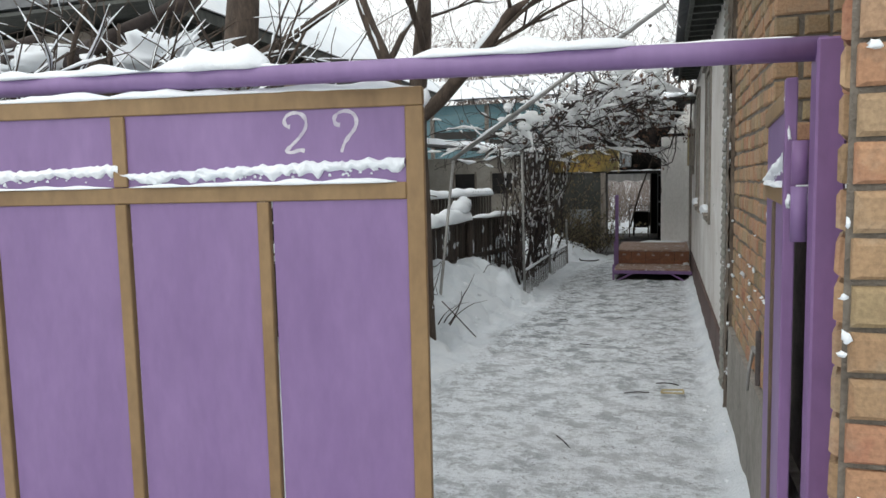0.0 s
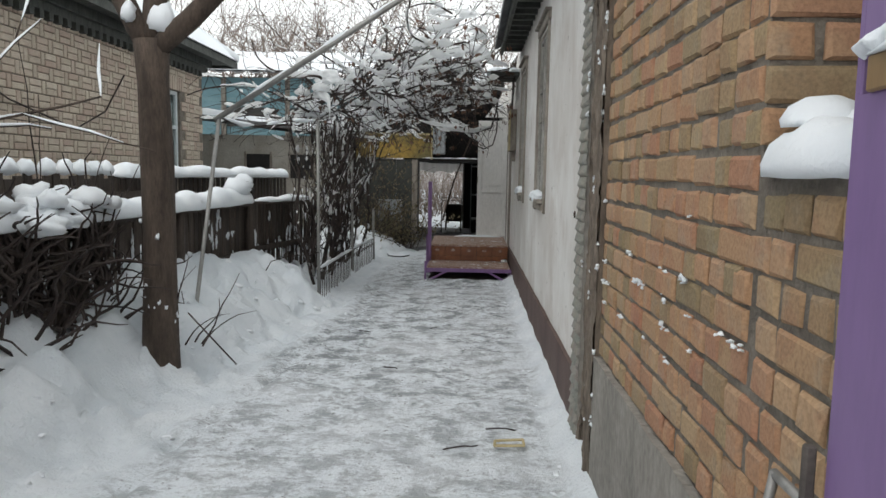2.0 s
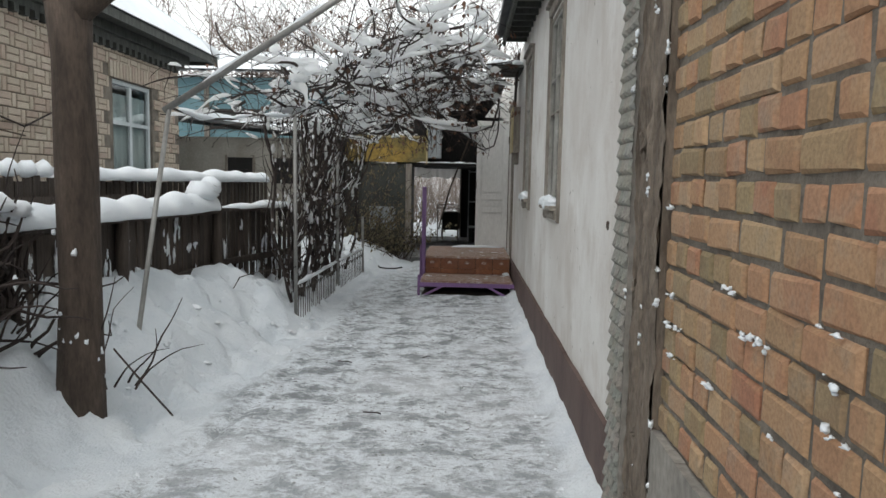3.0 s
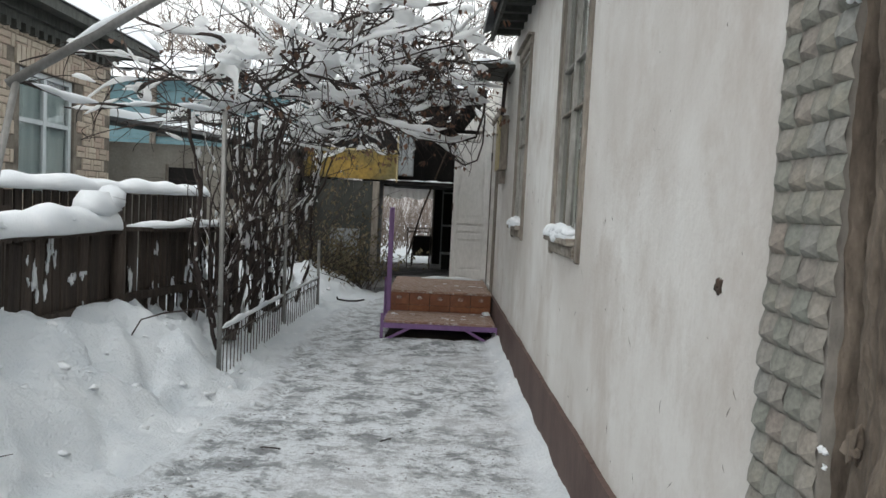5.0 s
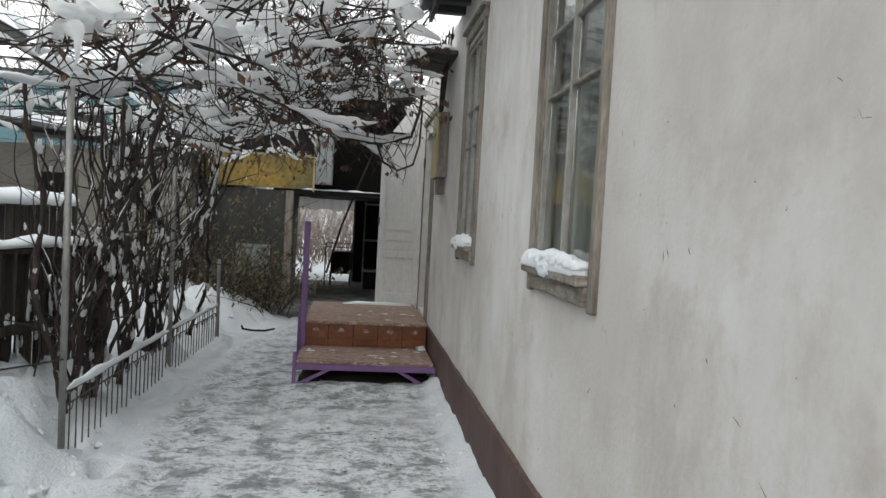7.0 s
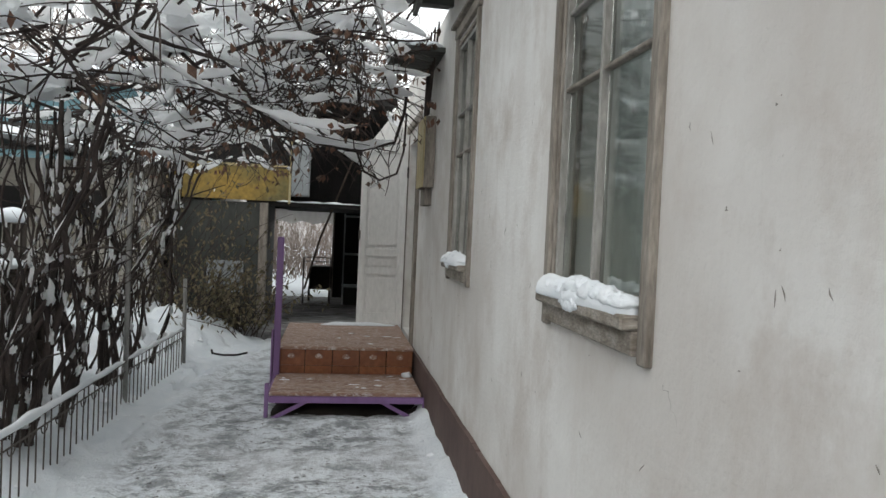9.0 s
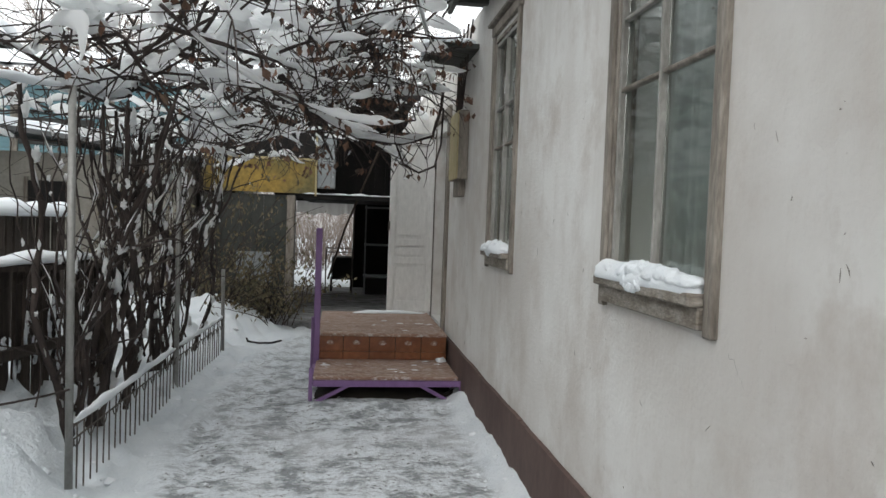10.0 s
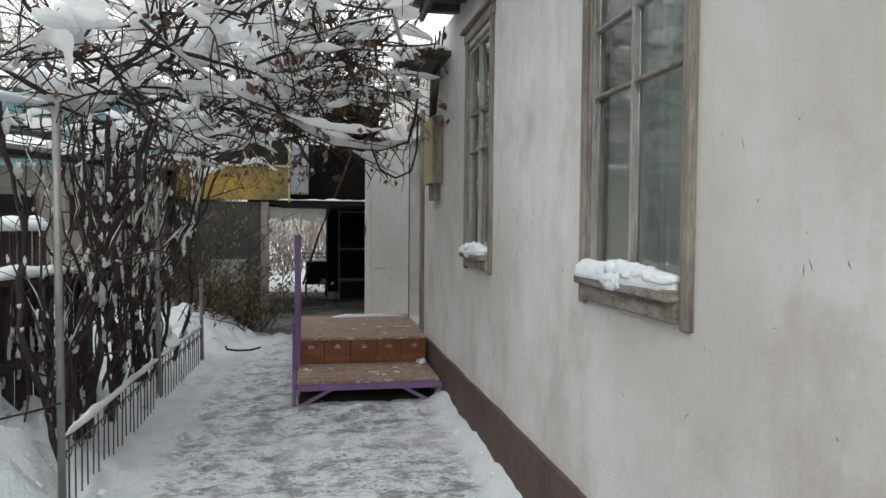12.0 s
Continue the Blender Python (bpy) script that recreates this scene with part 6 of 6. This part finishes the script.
# ---- neighbour's house and far things ----
def build_neighbour():
    x, y0, y1, top = -5.6, 7.0, 16.3, 3.62
    wy0, wy1, wz0, wz1 = 13.85, 15.2, 1.35, 3.0
    s = Soup()
    s.box(x - .4, x, y0, wy0, 0, top).box(x - .4, x, wy1, y1, 0, top).box(x - .4, x, wy0, wy1, 0, wz0).box(x - .4, x, wy0, wy1, wz1, top)
    s.box(x - 6, x - .4, y1 - .4, y1, 0, top).box(x - 6, x - .4, y0, y0 + .4, 0, top).box(x - 6.4, x - 6, y0, y1, 0, top)
    h = single("wall_neighbour", s, MORTAR, "neighbour's house wall of patterned pale bricks", "wall", kind="structure")
    # this inner wall is coloured dark to give the room's shade
    single("room_neighbour", Soup().box(x - 2, x - 1.9, wy0 - 1, wy1 + 1, .5, 3.5), ROOM_SHADE, "inner wall behind the neighbour's window, room shade in its colour", "wall", kind="structure")
    w = thing("window_3", (x, 14.5, wz0), "neighbour's pale window with blue tinted lower panes", "window", kind="structure")
    fx = x - .1
    put_mesh("window_frame", Soup().box(fx, fx + .06, wy0, wy0 + .07, wz0, wz1).box(fx, fx + .06, wy1 - .07, wy1, wz0, wz1).box(fx, fx + .06, wy0 + .071, wy1 - .071, wz1 - .07, wz1).box(fx, fx + .06, wy0 + .071, wy1 - .071, wz0, wz0 + .07), PALE_SASH, w, bevel=.006)
    ym = (wy0 + wy1) / 2
    put_mesh("mullion", Soup().box(fx, fx + .055, ym - .04, ym + .04, wz0 + .07, wz1 - .07), PALE_SASH, w, bevel=.006)
    put_mesh("glazing_bar", Soup().box(fx + .005, fx + .05, wy0 + .07, ym - .041, 2.32, 2.38).box(fx + .005, fx + .05, ym + .041, wy1 - .07, 2.32, 2.38), PALE_SASH, w)
    for a, b in ((wy0 + .07, ym - .04), (ym + .04, wy1 - .07)):
        for c, d in ((wz0 + .07, 2.32), (2.38, wz1 - .07)):
            g = put_mesh("pane", Soup().box(fx + .02, fx + .024, a, b, c, d), GLASS, w)
            g.visible_shadow = False
    cu = Soup()
    for i in range(31):
        yy = lerp(wy0, wy1, i / 30)
        xx = x - .125 + .012 * math.sin(i * 1.4)
        cu.v += [(xx, yy, wz0), (xx, yy, 2.8)]
    cu.f += [(2 * i, 2 * i + 2, 2 * i + 3, 2 * i + 1) for i in range(30)]
    single("blue_curtain", cu, PALE_SASH, "pale blue curtain behind the neighbour's window", "curtain", smooth=True)
    lin = Soup()
    n = 16
    for i in range(n):
        a = wy0 - .12 + i * (wy1 - wy0 + .24) / n
        lin.box(x - .02, x + .035, a + .004, a + .085, wz1 + .01, wz1 + .24)
    put_mesh("brick_lintel", lin, PALE_BRICK, w)
    e = Soup()
    e.box(x - 6.8, x + .48, y0 - .5, y1 + .7, top + .12, top + .16)
    e.box(x + .44, x + .49, y0 - .5, y1 + .72, top + .06, top + .185)
    e.box(x - 6.8, x + .44, y1 + .66, y1 + .72, top + .06, top + .185)
    e.box(x, x + .16, y0, y1 + .15, top - .02, top + .12).box(x, x + .09, y0, y1 + .1, top - .12, top - .02)
    ev = single("eaves_neighbour", e, EAVE, "dark dentilled eaves of the neighbour's house", "eaves", kind="structure")
    dm = Soup().box(x + .002, x + .10, 0, .09, top - .22, top - .121).mesh("dentil")
    dm.materials.append(EAVE)
    for i in range(46):
        o = new("dentil", dm)
        o.parent = ev
        o.matrix_basis = pose(0, y0 + i * .2, 0)
    rx = x + .52
    r = Soup()
    z0 = top + .2
    r.v += [(rx, y0 - .5, z0), (rx, y1 + .75, z0), (x - 2.7, y1 - 1.5, z0 + 2.3), (x - 2.7, y0 - .5, z0 + 2.3), (x - 6.8, y0 - .5, z0), (x - 6.8, y1 + .75, z0)]
    r.f += [(0, 1, 2, 3), (1, 5, 2), (3, 2, 5, 4), (0, 3, 4), (0, 4, 5, 1)]
    single("roof_neighbour", r, SLATE, "hipped roof of the neighbour's house", "roof", kind="structure")
    sn = Soup()
    n, m = 60, 14
    for j in range(m + 1):
        for i in range(n + 1):
            t, k = i / n, j / m
            yb = lerp(y0 - .5, y1 + .72, t)
            yt = lerp(y0 - .5, y1 - 1.5, t)
            p = Vector((lerp(rx - .03, x - 2.7, k), lerp(yb, yt, k), lerp(z0, z0 + 2.3, k)))
            th = .16 * (1 + .3 * noise.noise(p * 1.2)) * (0.15 + .85 * smooth(0, .08, k)) * (0.2 + .8 * smooth(0, .02, 1 - t))
            sn.v.append((p.x, p.y, p.z + th))
    for j in range(m):
        for i in range(n):
            a = j * (n + 1) + i
            sn.f.append((a, a + 1, a + n + 2, a + n + 1))
    nb = len(sn.v)
    sn.v += [(rx, y1 + .75, z0 + .02), (x - 6.8, y1 + .75, z0 + .02), (x - 2.7, y1 - 1.5, z0 + 2.45), (rx, y1 + .75, z0 + .14)]
    sn.f += [(nb, nb + 1, nb + 2), (nb, nb + 2, nb + 3)]
    single("neighbour_roof_snow", sn, SNOW, "smooth snow covering the neighbour's roof", "snow", kind="stuff", smooth=True)
    c = Soup().tube([(x + .05, 7.5, 3.0), (x + .06, 8.6, 2.9), (x + .06, 10.2, 2.35), (x + .05, 11.6, 2.1)], .012, 5)
    c.tube([(x + .05, 11.6, 2.1), (x + .05, 12.4, 2.4), (x + .05, 13.0, 3.0)], .012, 5)
    single("slack_cable", c, VINE, "slack dark cable along the neighbour's wall", "cable")
    return h


NEIGHBOUR = build_neighbour()


def build_outbuildings():
    t = thing("turquoise_house", (-4, 21, 0), "turquoise boarded house with a snowy wavy roof", "house")
    y, x0, x1 = 21.0, -10.5, -2.6
    for i in range(9):
        z = 1.6 + i * .27
        put_mesh("board", Soup().box(x0, x1, y, y + .03 + .012 * (i % 2), z, z + .262), TURQUOISE, t)
    put_mesh("wall", Soup().box(x0, x1, y + .05, y + 3, 0, 4.05), SHED_WALL, t)
    for a, b in ((-6.7, -5.4), (-5.0, -3.9)):
        # flat dark slab, its colour standing for the unlit room behind
        wn_ = put_mesh("window", Soup().box(a, b, y - .03, y - .001, 2.75, 3.25), ROOM_SHADE, t)
        put_mesh("window_rail", Soup().box(a, b, y - .045, y - .031, 2.98, 3.03), TURQUOISE, t)
        put_mesh("post", Soup().box(a - .14, a - .02, y - .06, y - .001, 1.6, 4.0), OLD_WOOD, t)
    rf = Soup()
    n = 60
    for i in range(n + 1):
        x = lerp(x0 - .3, x1 + .3, i / n)
        z = 4.12 + .03 * math.sin(i * 1.9)
        rf.v += [(x, y - .55, z), (x, y + 3.2, z + .9), (x, y - .55, z - .03)]
    for i in range(n):
        a = 3 * i
        rf.f += [(a, a + 3, a + 4, a + 1), (a + 2, a + 5, a + 3, a)]
    put_mesh("roof", rf, SLATE, t)
    s = Soup()
    s = snow_sheet((x0 - .3, y - .55, 4.15), (x1 + .3, y - .55, 4.15), (x0 - .3, y + 3.2, 5.05), (x1 + .3, y + 3.2, 5.05), .17, 60, 20)
    single("far_roof_snow", s, SNOW, "snow on the wavy turquoise house roof", "snow", kind="stuff", smooth=True)
    h = thing("low_shed", (-4.0, 17.5, 0), "low grey shed with a snowy sloping roof", "shed")
    y, x0, x1 = 17.4, -7.5, -2.9
    put_mesh("wall", Soup().box(x0, x1, y, y + 2, 0, 2.35), SHED_WALL, h)
    put_mesh("roof", Soup().beam((-7.6, y + .8, 2.9), (-2.7, y + .8, 2.36), 2.4, .06), SLATE, h)
    for a in (-5.05, -4.1):
        # opaque near-black slab gives the shade behind the window
        put_mesh("window", Soup().box(a, a + .5, y - .02, y - .001, 1.45, 1.95), BLACK_AND_SHADE, h)
        for e in (a - .052, a + .502):
            put_mesh("window_jamb", Soup().box(e, e + .05, y - .03, y - .001, 1.4, 2.0), OLD_WOOD, h)
    s = Soup()
    s = snow_sheet((-7.6, y - .4, 2.93), (-2.7, y - .4, 2.39), (-7.6, y + 2.0, 2.93), (-2.7, y + 2.0, 2.39), .15, 50, 20)
    single("shed_roof_snow", s, SNOW, "snow on the low shed roof", "snow", kind="stuff", smooth=True)


build_outbuildings()


def build_far_trees():
    spots = ((-9.0, 30, 9, 1), (-5.5, 33, 10, 2), (-2.5, 31, 9, 3), (-7.0, 26, 8, 4), (.5, 34, 10, 5), (-12, 34, 11, 6), (3.5, 33, 9, 7), (-4.0, 27, 7.5, 8), (-15, 30, 10, 9))
    for x, y, hgt, k in spots:
        t = thing("bare_tree", (x, y, 0), "tall bare winter tree with fine twigs", "tree", "bare trees behind the houses")
        tr, tw = Soup(), Soup()
        tr.tube([(x, y, -.1), (x + .05, y, hgt * .22), (x + .1, y, hgt * .38)], [.2, .16, .12], 8, .2)
        for q in range(5):
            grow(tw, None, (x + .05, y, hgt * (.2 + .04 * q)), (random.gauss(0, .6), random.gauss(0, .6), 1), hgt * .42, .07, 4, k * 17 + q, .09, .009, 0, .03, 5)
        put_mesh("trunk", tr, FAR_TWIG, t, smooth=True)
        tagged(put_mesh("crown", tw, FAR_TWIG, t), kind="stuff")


build_far_trees()


def build_street_shrubs():
    """Bare snow-laden bushes behind the closed gate leaf."""
    for k, (x, y, n, r) in enumerate(((-3.7, 3.9, 5, .05), (-3.2, 4.2, 4, .05), (-4.6, 4.5, 4, .055), (-3.9, 4.4, 5, .05))):
        g = thing("lilac_bush", (x, y, 0.3), "bare bush with forked stems and snow", "bush", "bushes by the gate")
        sn = Soup()
        for q in range(n):
            b = Soup()
            grow(b, sn, (x + random.gauss(0, .12), y + random.gauss(0, .12), .2), (random.gauss(0, .22), random.gauss(0, .2), 1), 2.1, r, 3, 500 + k * 11 + q, .06, .003, .75, .02, 7)
            put_mesh("stem", b, BARK, g, smooth=True)
        single("bush_snow", sn, SNOW, "snow caught in the bare bush", "snow", kind="stuff", smooth=True)
    s = thing("board_shed", (-4.4, 5.3, 0), "small board shed under deep snow", "shed")
    put_mesh("boards", Soup().box(-5.5, -3.6, 4.6, 6.0, 0, 2.62), FENCE_WOOD, s, bevel=.05)
    put_mesh("boards", Soup().beam((-5.5, 5.3, 2.68), (-3.45, 5.3, 2.72), 1.7, .07), FENCE_WOOD, s)
    sn = Soup()
    for k in range(26):
        r = random.uniform(.12, .30)
        sn.blob((random.uniform(-5.5, -3.45), random.uniform(4.5, 6.0), random.uniform(2.68, 2.80)), r * 1.3, r, r * random.uniform(.5, .9), k, .8, 9, 13)
    for k in range(9):
        x, z = -5.3 + k * .21, 2.72 + .10 * random.random()
        single("firewood_log", Soup().tube(wander((x, 4.42, z), (random.gauss(0, .5), .6, random.gauss(.1, .25)), random.uniform(.6, 1.1), 6, .05, 0, 700 + k), random.uniform(.04, .075), 9, .25), VINE, "dark log sticking out of the snow", "log", "logs on the shed roof", smooth=True)
    single("heap_snow", sn, SNOW, "deep rounded snow on the board shed", "snow", kind="stuff", smooth=True)
    t = thing("old_trunk", (-4.3, 6.5, 0), "thick leaning brown tree trunk", "tree")
    tr = Soup().tube([(-4.3, 6.5, 0), (-4.25, 6.5, 2.3), (-4.1, 6.5, 3.3), (-3.95, 6.55, 5.0)], [.2, .19, .17, .12], 12, .2)
    put_mesh("trunk", tr, BARK, t, smooth=True)
    br = Soup()
    br.tube([(-4.15, 6.5, 3.0), (-3.5, 6.5, 3.25), (-2.9, 6.45, 3.55), (-2.2, 6.4, 3.8)], [.045, .04, .03, .02], 7, .1)
    put_mesh("branch", br, BARK, t, smooth=True)


build_street_shrubs()


# ---- brickwork ----
def brick_mesh(name, l, h, d, mat, seed=0, rag=0.0):
    s = Soup()
    r = random.Random(seed)
    b = .009
    y, z = l / 2, h / 2

    def q(v):
        return v + r.uniform(-rag, rag)
    s.v += [(0, -y, -z), (0, y, -z), (0, y, z), (0, -y, z)]
    s.v += [(-d + b, q(-y), q(-z)), (-d + b, q(y), q(-z)), (-d + b, q(y), q(z)), (-d + b, q(-y), q(z))]
    s.v += [(-d, q(-y + b), q(-z + b)), (-d, q(y - b), q(-z + b)), (-d, q(y - b), q(z - b)), (-d, q(-y + b), q(z - b))]
    for i in range(4):
        j = (i + 1) % 4
        s.f += [(i, i + 4, j + 4, j), (i + 4, i + 8, j + 8, j + 4)]
    s.f.append((8, 11, 10, 9))
    me = s.mesh(name)
    me.materials.append(mat)
    return me


STRETCHERS = [brick_mesh("brick", .224 - .004 * k, .082, .019, BRICK, k, .0045) for k in range(6)]
THREE_QUARTERS = [brick_mesh("brick", .164 + .003 * (k % 3), .081, .019, BRICK, 40 + k, .0045) for k in range(6)]
HEADERS = [brick_mesh("brick", .097 + .005 * (k % 3), .081, .019, BRICK, 20 + k, .0045) for k in range(8)]


def lay(parent, face_x, y0, y1, z0, z1, rnd, top_cut=None):
    course = .0955
    k = 0
    z = z0
    while z + course * .8 < z1:
        y = y0 - (0 if k % 2 else .06)
        while y < y1 - .03:
            stretch = rnd.random() < (.24 if k % 2 else .03)
            l = .240 if stretch else .119
            three = not stretch and k % 2 == 1 and rnd.random() < .85 and y + .18 < y1
            if three:
                l = .180
            if y + l > y1 + .02:
                stretch, l = False, .119
                if y + l > y1 + .04:
                    break
            if y > y0 - .07:
                yc = max(y, y0 - .005) + l / 2
                o = new("brick", rnd.choice(STRETCHERS if stretch else THREE_QUARTERS if three else HEADERS))
                o.parent = parent
                o.matrix_basis = pose(face_x + .008 + rnd.uniform(-.004, .004), yc, z + course / 2 + rnd.uniform(-.004, .004) + .006 * math.sin(yc * 2.3 + k), rnd.uniform(-1.6, 1.6), rnd.uniform(-1.4, 1.4), rnd.uniform(-1.0, 1.0))
            y += l
        z += course
        k += 1


def lay_end(parent, face_y, x0, x1, z0, z1, rnd):
    """Bricks on a face turned to the street."""
    z, k = z0, 0
    while z + .07 < z1:
        x = x0
        while x < x1 - .03:
            l = .252 if k % 2 else .127
            l = min(l, x1 - x)
            o = new("brick", STRETCHERS[1] if l > .2 else HEADERS[1])
            o.parent = parent
            o.matrix_basis = pose(x + l / 2, face_y, z + .0478, 0, 0, 90)
            x += l
        z += .0955
        k += 1


rb = random.Random(5)
lay(BRICK_WALL, 0.442, 3.77, 5.60, 0.70, TOP - .02, rb)
lay(BRICK_WALL, 0.442, 3.20, 3.76, 0.70, 1.60, rb)
lay_end(BRICK_WALL, 3.762, 0.42, 0.78, 1.655, TOP - .02, rb)
ps = Soup()
for z in (0, 2.7):
    ps.v += [(0.302, 1.70, z), (0.85, 1.70, z), (0.85, 2.05, z), (0.392, 2.05, z)]
ps.f += [(3, 2, 1, 0), (4, 5, 6, 7), (0, 1, 5, 4), (1, 2, 6, 5), (2, 3, 7, 6), (3, 0, 4, 7)]
pier = single("wall_pier", ps, MORTAR, "brick gate pier with worn mortar", "wall", kind="structure")
lay_end(pier, 1.70, 0.30, 0.85, 0.05, 2.7, rb)
for k in range(27):
    for q in range(3):
        o = new("brick", rb.choice(HEADERS))
        o.parent = pier
        o.matrix_basis = pose(0.302 + .249 * (.07 + q * .118), 1.70 + .968 * (.07 + q * .118), .098 + k * .0955, 0, rb.uniform(-2, 2), -14.4)
ls = Soup()
for k in range(4):
    ls.snow(along((0.47 + k * .09, 3.25, 1.60), (0.47 + k * .09, 3.74, 1.60), 26), .075, .10 + .01 * k, k, .35, 7)
ls.snow(along((0.455, 3.60, 1.70), (0.60, 3.72, 1.715), 14), .06, .05, 9, .4, 7)
single("ledge_cap_snow", ls, SNOW, "lumps of snow on the brick ledge", "snow", smooth=True)
bs = Soup()
for k in range(22):
    y, z = rb.uniform(3.6, 5.6), .70 + .0955 * rb.choice((3, 4, 4, 5, 5, 6, 6, 8))
    for q in range(rb.randint(2, 7)):
        r = rb.uniform(.003, .009)
        bs.blob((.421, y + rb.gauss(0, .022), z + .004 + rb.gauss(0, .005)), r, r * rb.uniform(.8, 1.8), r * rb.uniform(.6, 1.1), k * 7 + q, 1.2, 5, 7)
for k in range(26):
    bs.blob((rb.uniform(.29, .5), 1.668, rb.uniform(.3, 2.3)), rb.uniform(.004, .014), .006, rb.uniform(.006, .022), 100 + k, .8, 5, 7)
for k in range(26):
    y, z = rb.choice((5.6, 5.78, 6.08)) + rb.uniform(-.02, .02), rb.uniform(.3, 2.8)
    for q in range(rb.randint(1, 4)):
        r = rb.uniform(.004, .010)
        bs.blob((.404, y + rb.gauss(0, .008), z + rb.gauss(0, .012)), r, r, r * rb.uniform(.8, 1.8), 200 + k * 5 + q, 1.2, 5, 7)
single("brick_snow", bs, SNOW, "small bits of snow caught on the bricks", "snow", kind="stuff", smooth=True)


def lay_neighbour():
    """Pairs of flat bricks with an upright brick between them, shifted from course to course."""
    rn = random.Random(9)
    x = -5.6
    flat = brick_mesh("brick", .235, .078, .022, PALE_BRICK)
    tall = brick_mesh("brick", .078, .164, .022, PALE_BRICK)
    rest = Soup()

    def add(me, y, z, near):
        if near:
            o = new("brick", me)
            o.parent = NEIGHBOUR
            o.matrix_basis = pose(x, y, z, 0, rn.uniform(-1.5, 1.5), 180)
        else:
            n = len(rest.v)
            rest.v += [(x + v.co.x * -1, y + v.co.y, z + v.co.z) for v in me.vertices]
            rest.f += [tuple(n + i for i in reversed(p.vertices)) for p in me.polygons]
    count = 0
    k = 0
    z = .9
    while z < 3.4:
        y = 7.1 + (k % 2) * .17
        while y < 16.1:
            hit = 13.7 < y + .17 < 15.35 and 1.35 < z + .08 < 3.25
            if not hit:
                near = 10.6 < y < 13.0 and 1.6 < z < 3.4 and count < 290
                for me, yy, zz in ((flat, y + .12, z + .042), (flat, y + .12, z + .128), (tall, y + .288, z + .085)):
                    add(me, yy, zz, near)
                    count += near
            y += .34
        z += .176
        k += 1
    r = put_mesh("brick_rest", rest, PALE_BRICK, NEIGHBOUR)
    tagged(r, kind="stuff")


lay_neighbour()
